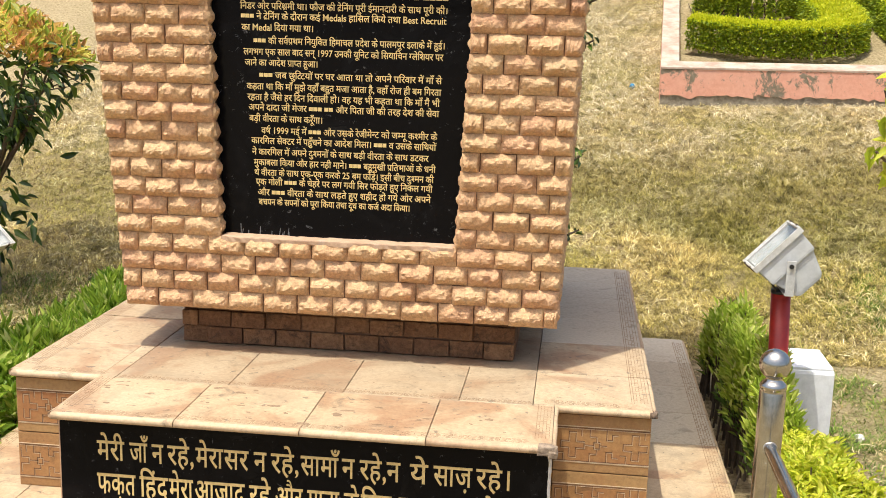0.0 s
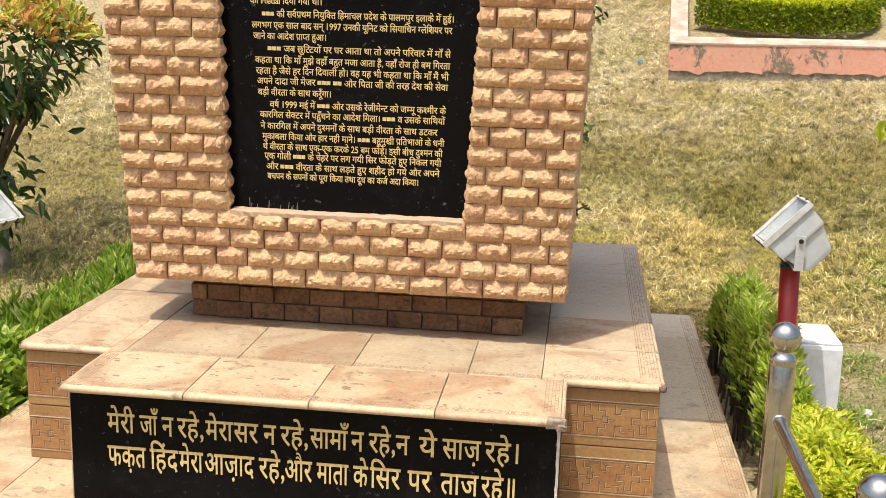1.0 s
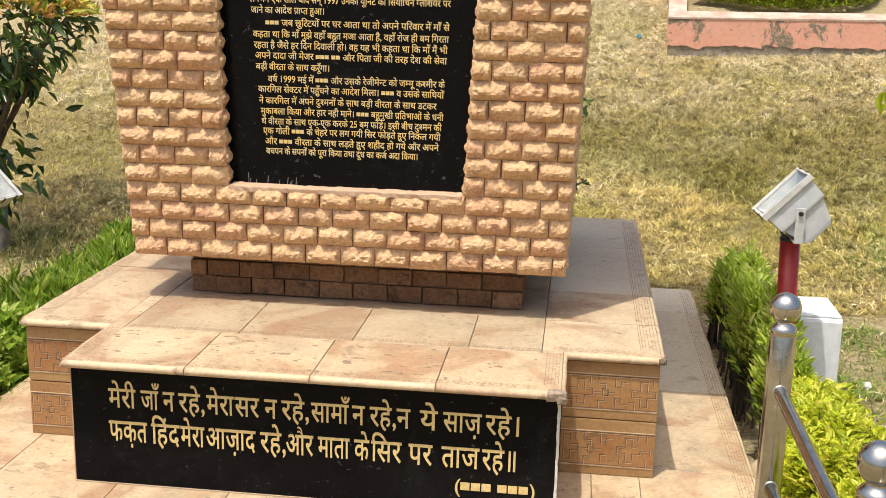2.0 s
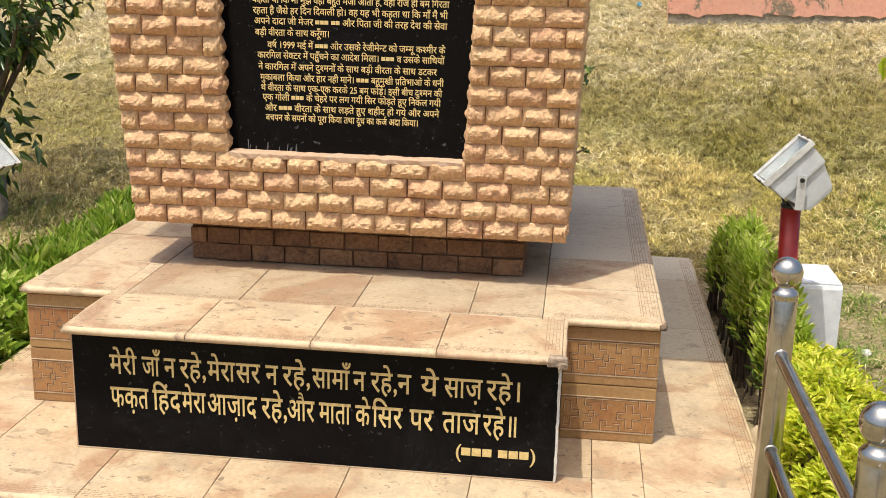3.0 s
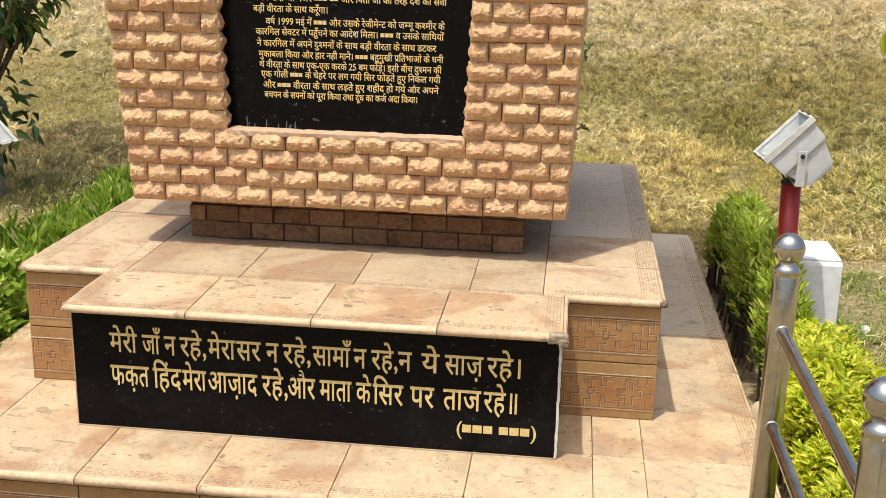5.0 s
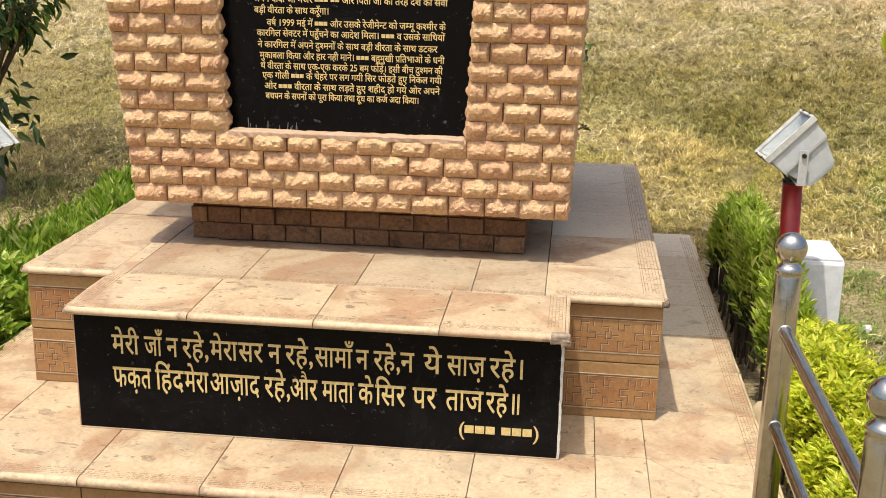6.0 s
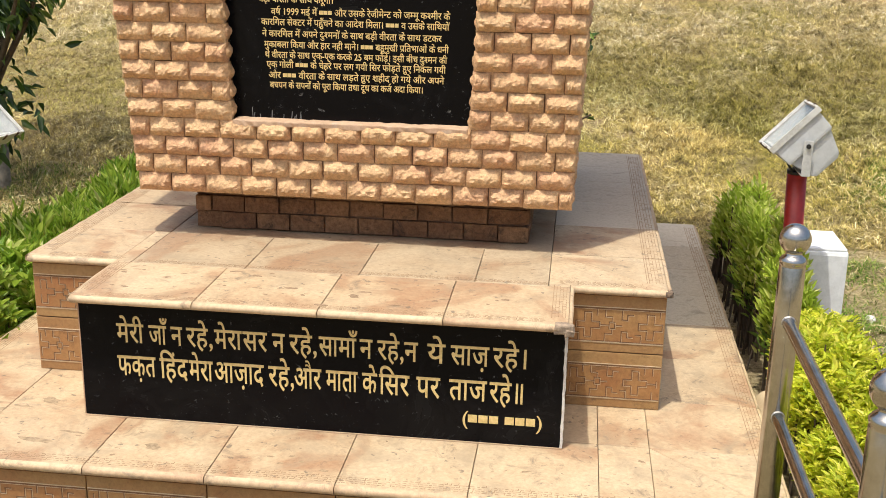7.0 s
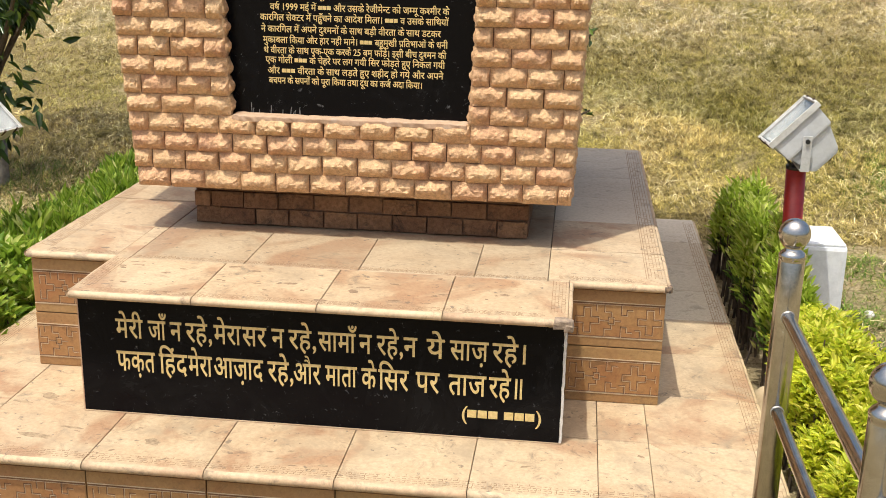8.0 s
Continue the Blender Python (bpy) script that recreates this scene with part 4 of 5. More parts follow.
for row, (z0, z1, x) in enumerate(((0.339, 0.391, -0.512), (0.391, 0.440, -0.512), (0.440, 0.468, -0.512))):
    x_end = 0.484
    step = 0.05 if row % 2 else 0.078
    while x < x_end - 0.005:
        e = min(x + step, x_end)
        if x_end - e < 0.03:
            e = x_end
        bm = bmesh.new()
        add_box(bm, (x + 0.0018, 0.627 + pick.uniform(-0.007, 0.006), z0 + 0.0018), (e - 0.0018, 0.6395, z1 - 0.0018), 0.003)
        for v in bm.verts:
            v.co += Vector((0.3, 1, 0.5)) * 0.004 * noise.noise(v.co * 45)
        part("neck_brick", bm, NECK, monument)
        x, step = e, 0.104 + pick.uniform(-0.004, 0.004)
    for xa, xb in ((-0.512, -0.4985), (0.4705, 0.484)):
        y = 0.64
        while y < 1.6:
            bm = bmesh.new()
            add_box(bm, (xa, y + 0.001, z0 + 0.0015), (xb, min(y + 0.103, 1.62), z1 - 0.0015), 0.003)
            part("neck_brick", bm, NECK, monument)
            y += 0.104

# the inscribed panel
bm = bmesh.new()
wedge(bm, left_inner(PANEL_Z0) - 0.004, right_inner(PANEL_Z0) + 0.004, left_inner(PANEL_Z1) - 0.004, right_inner(PANEL_Z1) + 0.004, 0.590, 0.6146, PANEL_Z0 + 0.0025, PANEL_Z1 - 0.002)
panel = part("inscription_panel", bm, GRANITE, monument, "polished black granite panel with gold inscription")
STORY = [
    ("▬▬▬▬ ▬▬ ▬▬▬ ▬▬▬▬ ▬▬ ▬▬▬▬▬ ▬▬ ▬▬▬ ▬▬▬▬", -0.322, 0.268, 1.371),
    ("निडर और परिश्रमी था। फौज की ट्रेनिंग पूरी ईमानदारी के साथ पूरी की।", -0.318, 0.266, 1.339),
    ("▬▬▬ ने ट्रेनिंग के दौरान कई Medals हासिल किये तथा Best Recruit", -0.316, 0.262, 1.311),
    ("का Medal दिया गया था।", -0.314, -0.108, 1.280),
    ("▬▬▬ की सर्वप्रथम नियुक्ति हिमाचल प्रदेश के पालमपुर इलाके में हुई।", -0.280, 0.261, 1.244),
    ("लगभग एक साल बाद सन् 1997 उनकी यूनिट को सियाचिन ग्लेशियर पर", -0.309, 0.256, 1.213),
    ("जाने का आदेश प्राप्त हुआ।", -0.305, -0.095, 1.183),
    ("▬▬▬ जब छुट्टियों पर घर आता था तो अपने परिवार में माँ से", -0.264, 0.254, 1.149),
    ("कहता था कि माँ मुझे वहाँ बहुत मजा आता है, वहाँ रोज ही बम गिरता", -0.300, 0.253, 1.117),
    ("रहता है जैसे हर दिन दिवाली हो। वह यह भी कहता था कि माँ मैं भी", -0.298, 0.250, 1.087),
    ("अपने दादा जी मेजर ▬▬▬ ▬▬ और पिता जी की तरह देश की सेवा", -0.295, 0.249, 1.058),
    ("बड़ी वीरता के साथ करूँगा।", -0.293, -0.080, 1.027),
    ("वर्ष 1999 मई में ▬▬▬ और उसके रेजीमेन्ट को जम्मू कश्मीर के", -0.258, 0.245, 0.993),
    ("कारगिल सेक्टर में पहुँचने का आदेश मिला। ▬▬▬ व उसके साथियों", -0.287, 0.243, 0.964),
    ("ने कारगिल में अपने दुश्मनों के साथ बड़ी वीरता के साथ डटकर", -0.285, 0.223, 0.932),
    ("मुकाबला किया और हार नही माने। ▬▬▬ बहुमुखी प्रतिभाओं के धनी", -0.280, 0.243, 0.902),
    ("थे वीरता के साथ एक-एक करके 25 बम फोड़े। इसी बीच दुश्मन की", -0.279, 0.239, 0.873),
    ("एक गोली ▬▬▬ के चेहरे पर लग गयी सिर फोड़ते हुए निकल गयी", -0.274, 0.236, 0.846),
    ("और ▬▬▬ वीरता के साथ लड़ते हुए शहीद हो गये और अपने", -0.269, 0.232, 0.816),
    ("बचपन के सपनों को पूरा किया तथा दूध का कर्ज अदा किया।", -0.266, 0.174, 0.788),
]
for text, x0, x1, z in STORY:
    write("inscription_word", text, x0, x1, z, 0.0165, front_plane(0.590), panel)
drip = random.Random(77)
lines = []
for x in (-0.318, -0.315, -0.296, -0.262, -0.228, -0.205, -0.198, -0.193, -0.180, -0.176):
    top = PANEL_Z0 + drip.uniform(0.012, 0.04)
    lines.append((x, PANEL_Z0 + 0.003, x + drip.uniform(-0.004, 0.004), top))
strokes("lime_drip", lines, front_plane(0.590), DRIP, panel, 0.0022, 0.0004)
letters.done()
keep(platform)
keep(plinth)
keep(monument)


# ---- stainless railing ----
def post(parent, x, y, foot, top):
    bm = bmesh.new()
    r = 0.0254
    lathe(bm, [(r, foot), (r, top - 0.006), (r - 0.002, top - 0.002), (r + 0.0005, top), (r + 0.001, top + 0.006), (r - 0.003, top + 0.012),
               (0.017, top + 0.016), (0.0145, top + 0.021), (0.016, top + 0.024)], (x, y, 0))
    pole = part("post", bm, STEEL, parent, "", True)
    bm = bmesh.new()
    bmesh.ops.create_uvsphere(bm, u_segments=36, v_segments=20, radius=0.0305, matrix=Matrix.Translation((x, y, top + 0.048)))
    part("ball_finial", bm, STEEL, pole, "polished steel ball", True)
    bm = bmesh.new()
    lathe(bm, [(0.05, foot - 0.002), (0.05, foot + 0.004), (0.03, foot + 0.008), (0.0258, foot + 0.012)], (x, y, 0))
    part("base_flange", bm, STEEL, pole, "", True)
    return pole


RAIL_X = 1.036
railing = thing("steel_railing", "stainless steel railing with ball-topped posts beside the platform", "railing", (RAIL_X, -1.0, -0.17))
for y in (-0.371, -1.105, -1.84):
    post(railing, RAIL_X, y, -0.17, 0.618)
for z in (0.502, 0.300):
    bm = bmesh.new()
    add_tube(bm, (RAIL_X, -0.39, z), (RAIL_X, -1.09, z), 0.0127, sides=24, caps=False)
    add_tube(bm, (RAIL_X, -1.12, z), (RAIL_X, -1.825, z), 0.0127, sides=24, caps=False)
    rail = part("rail", bm, STEEL, railing, "", True)
    for y in (-0.396, -1.081):
        bm = bmesh.new()
        bmesh.ops.create_uvsphere(bm, u_segments=14, v_segments=8, radius=0.0142, matrix=Matrix.Translation((RAIL_X, y, z)) @ Matrix.Diagonal((1.02, 0.35, 1.02, 1)))
        part("weld", bm, WELD, rail, "rough weld bead")
keep(railing)


# ---- floodlights ----
def floodlight(name, label, at, toward, spread):
    """A tilted box floodlight at its pivot; toward: plan direction that it faces (x); spread: its width along y."""
    ob = thing(name, label, "floodlight", at, "floodlights beside the monument")
    s = toward
    n, u = Vector((0.72 * s, 0.0, 0.69)).normalized(), Vector((-0.70 * s, 0.06, 0.70)).normalized()
    w = n.cross(u).normalized()
    u = w.cross(n).normalized()
    rot = Matrix((u, w, n)).transposed().to_4x4()       # local x: up the face, y: width, z: out of the glass
    hw = spread / 2

    def hull(rings):
        b = bmesh.new()
        loops = []
        for z, hx, hy, cx in rings:
            loops.append([b.verts.new(rot @ Vector((cx + sx * hx, sy * hy, z))) for sx, sy in ((-1, -1), (1, -1), (1, 1), (-1, 1))])
        for lo, hi in zip(loops, loops[1:]):
            for k in range(4):
                b.faces.new((lo[k], lo[(k + 1) % 4], hi[(k + 1) % 4], hi[k]))
        return b, loops
    # a deep front box, a step, and a smaller tapered back
    bm, loops = hull([(-0.092, 0.040, hw * 0.82, -0.004), (-0.080, 0.052, hw * 0.86, -0.004), (-0.012, 0.074, hw * 0.88, 0.0), (-0.011, 0.079, hw * 0.97, 0.0),
                      (-0.005, 0.081, hw * 0.99, 0.0), (0.035, 0.083, hw * 0.97, 0.0), (0.058, 0.084, hw * 0.98, 0.0)])
    bm.faces.new(loops[0])
    bmesh.ops.bevel(bm, geom=[e for e in bm.edges if len(e.link_faces) == 2], offset=0.0022, segments=2, affect="EDGES")
    part("housing", bm, LAMP_GREY, ob, "grey enamelled metal housing")
    bm, loops = hull([(0.052, 0.092, hw + 0.005, 0.0), (0.070, 0.092, hw + 0.005, 0.0), (0.070, 0.086, hw - 0.001, 0.0), (0.062, 0.083, hw - 0.004, 0.0)])
    frame_ob = part("front_frame", bm, LAMP_EDGE, ob, "pale weathered front frame")
    bm, loops = hull([(0.0605, 0.0825, hw - 0.0045, 0.0), (0.0635, 0.0825, hw - 0.0045, 0.0)])
    bm.faces.new(loops[0])
    bm.faces.new(loops[1])
    pane = part("glass", bm, GLASS, ob, "dusty front glass")
    pane.visible_shadow = False
    bm, loops = hull([(0.0, 0.04, hw * 0.6, 0.0), (0.056, 0.078, hw - 0.008, 0.0)])
    bm.faces.new(loops[0])
    part("reflector", bm, BRACKET, ob, "dull metal reflector")
    for sx in (-1, 1):
        for sy in (-0.5, 0.5):
            bm = bmesh.new()
            add_box(bm, (sx * 0.092 - 0.003, sy * spread * 0.5 - 0.005, 0.050), (sx * 0.092 + 0.003, sy * spread * 0.5 + 0.005, 0.073), 0.001)
            bmesh.ops.transform(bm, matrix=rot, verts=bm.verts)
            part("latch", bm, RUST, frame_ob, "rusty latch")
    # U bracket: two arms down from the pivots and a bar under the lamp
    bm = bmesh.new()
    for sy in (-1, 1):
        y = sy * (hw + 0.010)
        add_box(bm, (-0.013, y - 0.002, -0.088), (0.013, y + 0.002, 0.016), 0.0015)
    add_box(bm, (-0.013, -hw - 0.012, -0.0905), (0.013, hw + 0.012, -0.0865), 0.001)
    part("bracket", bm, BRACKET, ob, "zinc U bracket")
    for sy in (-1, 1):
        bm = bmesh.new()
        add_tube(bm, (0, sy * (hw - 0.004), 0), (0, sy * (hw + 0.018), 0), 0.0075, sides=6)
        part("bolt", bm, BLACK, ob, "black pivot bolt")
    return ob


lamp = floodlight("floodlight", "weathered grey metal floodlight tilted up on a red pole", (1.2735, 0.870, 0.632), -1, 0.155)
lamp.scale = (0.99, 0.99, 0.99)
# cable from the housing into the pole
curve = bpy.data.curves.new("cable", "CURVE")
curve.dimensions, curve.bevel_depth = "3D", 0.0035
sp = curve.splines.new("BEZIER")
sp.bezier_points.add(2)
for p, co in zip(sp.bezier_points, ((-0.062, -0.03, -0.02), (-0.040, -0.035, -0.07), (-0.016, -0.01, -0.100))):
    p.co, p.handle_left_type, p.handle_right_type = co, "AUTO", "AUTO"
curve.materials.append(BLACK)
cable = new("cable", curve)
cable.parent = lamp

pole = thing("red_lamp_pole", "red painted steel pipe pole carrying the floodlight", "pole", (1.30, 0.905, -0.17))
bm = bmesh.new()
add_tube(bm, (1.300, 0.905, -0.19), (1.266, 0.870, 0.543), 0.0292, sides=28)
part("pipe", bm, RED, pole, "", True)
bm = bmesh.new()
add_tube(bm, (1.2664, 0.8704, 0.534), (1.2659, 0.8699, 0.544), 0.0298, sides=28)
part("pipe_rim", bm, BLACK, pole, "dark open pipe end", True)
keep(pole)

block = thing("white_lamp_base", "whitewashed cement block standing behind the lamp pole", "footing", (1.37, 1.15, -0.15))
bm = bmesh.new()
add_box(bm, (1.303, 1.031, -0.2), (1.4885, 1.27, 0.249), 0.012)
for v in bm.verts:
    v.co += Vector((1, 1, 1)) * 0.004 * noise.noise(v.co * 14)
part("cement_block", bm, WHITEWASH, block)
bm = bmesh.new()
add_box(bm, (1.309, 1.038, 0.2475), (1.482, 1.264, 0.257), 0.004)
part("cement_cap", bm, WHITEWASH, block)
keep(block)

floodlight("floodlight", "weathered grey metal floodlight tilted up beside the hedge", (-1.468, 1.165, 0.503), 1, 0.155)
pole_left = thing("red_lamp_pole", "red painted steel pipe pole carrying the floodlight", "pole", (-1.452, 1.165, -0.17))
bm = bmesh.new()
add_tube(bm, (-1.468, 1.165, -0.18), (-1.468, 1.165, 0.4115), 0.0295, sides=28)
part("pipe", bm, RED, pole_left, "", True)
keep(pole_left)


# ---- foliage ----
def leaf_mesh(name, at, way, face, length, width, fold=0.25, droop=0.2):
    """Leaves from arrays: foot, direction, side normal, length, width. Each is a folded blade of two four-sided halves."""
    n = len(at)
    way = way / np.linalg.norm(way, axis=1, keepdims=True)
    side = np.cross(way, face)
    side /= np.maximum(np.linalg.norm(side, axis=1, keepdims=True), 1e-6)
    up = np.cross(side, way)
    L, W = length[:, None], width[:, None]
    tip = at + way * L - up * L * droop
    m1, m2 = at + way * L * 0.38 + up * L * 0.03, at + way * L * 0.72 - up * L * droop * 0.45
    lift = up * W * fold
    v = np.stack([at, m1 + side * W * 0.5 + lift, m2 + side * W * 0.36 + lift, tip, m2 - side * W * 0.36 + lift, m1 - side * W * 0.5 + lift], 1)
    base = np.arange(n)[:, None] * 6
    f = np.concatenate([base + np.array([[0, 1, 2, 3]]), base + np.array([[0, 3, 4, 5]])], 0)
    me = bpy.data.meshes.new(name)
    verts = v.reshape(-1, 3)
    me.vertices.add(len(verts))
    me.vertices.foreach_set("co", verts.ravel())
    me.loops.add(f.size)
    me.loops.foreach_set("vertex_index", f.ravel().astype(np.int32))
    me.polygons.add(len(f))
    me.polygons.foreach_set("loop_start", np.arange(0, f.size, 4, dtype=np.int32))
    me.update(calc_edges=True)
    me.validate()
    return me


def tubes_mesh(name, pairs, sides=5):
    """Tapered sticks: rows of (a, b, radius at a, radius at b)."""
    verts, faces = [], []
    for a, b, r0, r1 in pairs:
        a, b = Vector(a), Vector(b)
        q = (b - a).to_track_quat("Z", "Y")
        base = len(verts)
        for p, r in ((a, r0), (b, r1)):
            for k in range(sides):
                t = 2 * math.pi * k / sides
                verts.append(tuple(p + q @ Vector((r * math.cos(t), r * math.sin(t), 0))))
        for k in range(sides):
            faces.append((base + k, base + (k + 1) % sides, base + sides + (k + 1) % sides, base + sides + k))
        faces.append(tuple(base + sides + k for k in range(sides)))
    return raw_mesh(name, verts, faces)


def unit(v):
    return v / np.maximum(np.linalg.norm(v, axis=1, keepdims=True), 1e-6)


def hedge(name, label, x0, x1, y0, y1, top, bottom, shoots, per, leaf, mat, old, seed, lean=0.5, ragged=0.035, slim=0.22, ripe=0.6):
    """A loosely clipped hedge: upright shoots carrying lance leaves, thick above, bare stems below."""
    rng = np.random.default_rng(seed)
    ob = thing(name, label, "hedge", ((x0 + x1) / 2, (y0 + y1) / 2, -0.17))
    sx, sy = rng.uniform(x0, x1, shoots), rng.uniform(y0, y1, shoots)
    free = ~((sx > 1.25) & (sx < 1.5) & (sy > 1.0) & (sy < 1.29))      # not inside the lamp's footing
    sx, sy = sx[free], sy[free]
    shoots = len(sx)
    # shoots gather in clumps of unlike height, with dark gaps between
    clumps = max(8, int((x1 - x0) * (y1 - y0) * 150))
    cx, cy, ch = rng.uniform(x0, x1, clumps), rng.uniform(y0, y1, clumps), rng.normal(0, ragged, clumps)
    own = rng.integers(0, clumps, shoots)
    sx, sy = np.clip(cx[own] + rng.normal(0, 0.020, shoots), x0, x1), cy[own] + rng.normal(0, 0.020, shoots)
    inside = (sx > 1.24) & (sx < 1.51) & (sy > 1.0) & (sy < 1.29)
    sy = np.where(inside, 0.98 - rng.uniform(0, 0.1, shoots), sy)
    wave = 0.03 * np.sin(sy * 7.0 + sx * 5) + ch[own] + rng.normal(0, 0.02, shoots)
    edge = np.minimum(sx - x0, x1 - sx) / (x1 - x0) * 2
    ends = np.clip(np.minimum(sy - y0, y1 - sy) / 0.15, 0, 1)
    tz = top + wave - 0.07 * (1 - np.clip(edge * 2.2, 0, 1)) ** 2 - 0.08 * (1 - ends) ** 2
    pts, ways, tips = [], [], []
    for k in range(per):
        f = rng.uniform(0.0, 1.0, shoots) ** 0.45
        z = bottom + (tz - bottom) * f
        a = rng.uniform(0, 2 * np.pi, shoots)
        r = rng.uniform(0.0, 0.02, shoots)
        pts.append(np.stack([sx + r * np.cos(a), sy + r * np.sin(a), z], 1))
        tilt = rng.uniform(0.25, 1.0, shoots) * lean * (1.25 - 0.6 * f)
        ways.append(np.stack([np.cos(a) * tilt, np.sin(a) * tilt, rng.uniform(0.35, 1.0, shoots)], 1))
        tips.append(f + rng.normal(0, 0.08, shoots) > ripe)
    at, way, young = np.concatenate(pts), unit(np.concatenate(ways)), np.concatenate(tips)
    face = unit(np.stack([rng.normal(0, 0.5, len(at)), rng.normal(0, 0.5, len(at)), np.ones(len(at))], 1) + way * 0.1)
    size = rng.uniform(0.65, 1.3, len(at)) * leaf
    wide = size * rng.uniform(slim, slim + 0.09, len(at))
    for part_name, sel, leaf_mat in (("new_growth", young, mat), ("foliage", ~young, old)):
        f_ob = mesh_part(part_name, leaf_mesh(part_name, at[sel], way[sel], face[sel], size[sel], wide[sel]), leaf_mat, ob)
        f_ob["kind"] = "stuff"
    stems = []
    step = max(1, shoots // 260)
    for i in range(0, shoots, step):
        g = float(ground_z(sx[i], sy[i]))
        stems.append(((sx[i] + rng.normal(0, 0.02), sy[i] + rng.normal(0, 0.02), g - 0.01), (sx[i], sy[i], tz[i] - 0.03), 0.004, 0.002))
    s_ob = mesh_part("stem_thicket", tubes_mesh("stem_thicket", stems), TWIG, ob, "bare brown stems")
    s_ob["kind"] = "stuff"
    keep(ob)
    return ob


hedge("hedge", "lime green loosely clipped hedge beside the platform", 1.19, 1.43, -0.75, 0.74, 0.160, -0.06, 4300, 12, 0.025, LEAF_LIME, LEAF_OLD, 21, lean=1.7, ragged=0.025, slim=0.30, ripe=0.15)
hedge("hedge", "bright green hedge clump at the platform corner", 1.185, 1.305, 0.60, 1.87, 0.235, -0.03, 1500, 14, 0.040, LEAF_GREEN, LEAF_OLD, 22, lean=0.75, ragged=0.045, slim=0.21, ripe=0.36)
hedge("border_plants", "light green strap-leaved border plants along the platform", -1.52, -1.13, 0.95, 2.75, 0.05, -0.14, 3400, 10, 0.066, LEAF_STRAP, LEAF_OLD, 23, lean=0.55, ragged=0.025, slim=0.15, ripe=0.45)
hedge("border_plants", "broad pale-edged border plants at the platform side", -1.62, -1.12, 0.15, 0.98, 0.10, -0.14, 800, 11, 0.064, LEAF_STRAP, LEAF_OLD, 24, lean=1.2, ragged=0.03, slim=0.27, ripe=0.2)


def topiary(at, crown, radius):
    """A small tree: a grey trunk that forks into limbs, and a trimmed head of dark leaves with orange young ones on top."""
    rng = np.random.default_rng(31)
    ob = thing("ornamental_tree", "small trimmed tree, dark leaves tipped with orange young growth", "tree", at)
    x, y, z = at
    c = np.array(crown)
    sticks = [((x, y, z - 0.02), (x + 0.008, y, z + 0.25), 0.034, 0.03), ((x + 0.008, y, z + 0.25), (x - 0.004, y, z + 0.50), 0.03, 0.027)]
    trunk = mesh_part("trunk", tubes_mesh("trunk", sticks, 12), BARK, ob, "grey blotched trunk", True)
    limbs = []
    for k in range(11):
        a = k * 2.4
        tip = c + np.array([math.cos(a) * radius * 0.75, math.sin(a) * radius * 0.75, rng.uniform(-0.12, 0.18)])
        mid = (np.array([x, y, z + 0.48]) + tip) / 2 + rng.normal(0, 0.03, 3)
        limbs.append(((x, y, z + 0.45 + rng.uniform(0, 0.06)), tuple(mid), 0.015, 0.010))
        limbs.append((tuple(mid), tuple(tip), 0.010, 0.004))
        for _ in range(3):
            q = tip + rng.normal(0, 0.1, 3)
            limbs.append((tuple(mid + (tip - mid) * rng.uniform(0.3, 0.9)), tuple(q), 0.004, 0.002))
    mesh_part("branching", tubes_mesh("branching", limbs, 6), TWIG, ob, "dark forked limbs")

    def leaves(name, count, top, mat, size):
        d = unit(rng.normal(0, 1, (count, 3)))
        if top:
            d[:, 2] = np.abs(d[:, 2]) * 0.8 + 0.25
            d = unit(d)
            r = rng.uniform(0.88, 1.06, count)
        else:
            d[:, 2] = np.where(d[:, 2] > 0.55, -d[:, 2], d[:, 2])
            r = rng.uniform(0.55, 1.02, count)
        lump = 1 + 0.10 * np.sin(d[:, 0] * 9 + d[:, 2] * 7) * np.sin(d[:, 1] * 8)
        gap = np.sin(d[:, 0] * 6.3 + 1.0) * np.sin(d[:, 2] * 8.1 + 2) * np.sin(d[:, 1] * 7.0) < (0.5 if top else 0.18)
        taper = np.where(d[:, 2] < 0, 1 + 0.72 * d[:, 2], 1.0)
        at_l = c + d * (r * lump)[:, None] * np.stack([radius * taper, radius * taper, np.where(d[:, 2] < 0, radius * 0.78, radius * 0.66)], 1)
        hang = rng.random(count) < (0.0 if top else 0.05)
        at_l[hang, 2] -= rng.uniform(0.05, 0.25, hang.sum())
        way = unit(d * 0.8 + rng.normal(0, 0.5, (count, 3)) + np.array([0, 0, 0.5 if top else -0.35]))
        face = unit(d + rng.normal(0, 0.4, (count, 3)) + np.array([0, 0, 0.8]))
        at_l, way, face = at_l[gap], way[gap], face[gap]
        s = rng.uniform(0.6, 1.25, len(at_l)) * size
        f = mesh_part(name, leaf_mesh(name, at_l, way, face, s, s * rng.uniform(0.3, 0.42, len(at_l)), droop=0.25), mat, ob)
        f["kind"] = "stuff"
    leaves("crown", 1350, False, LEAF_DARK, 0.076)
    leaves("young_growth", 2300, True, LEAF_YOUNG, 0.055)
    leaves("upper_growth", 350, True, LEAF_STRAP, 0.06)
    low = 75
    at_l = np.array([x + 0.06, y - 0.04, z + 0.40]) + rng.normal(0, 1, (low, 3)) * np.array([0.07, 0.06, 0.11])
    way = unit(rng.normal(0, 1, (low, 3)) + np.array([0.8, 0, -0.3]))
    s = rng.uniform(0.06, 0.11, low)
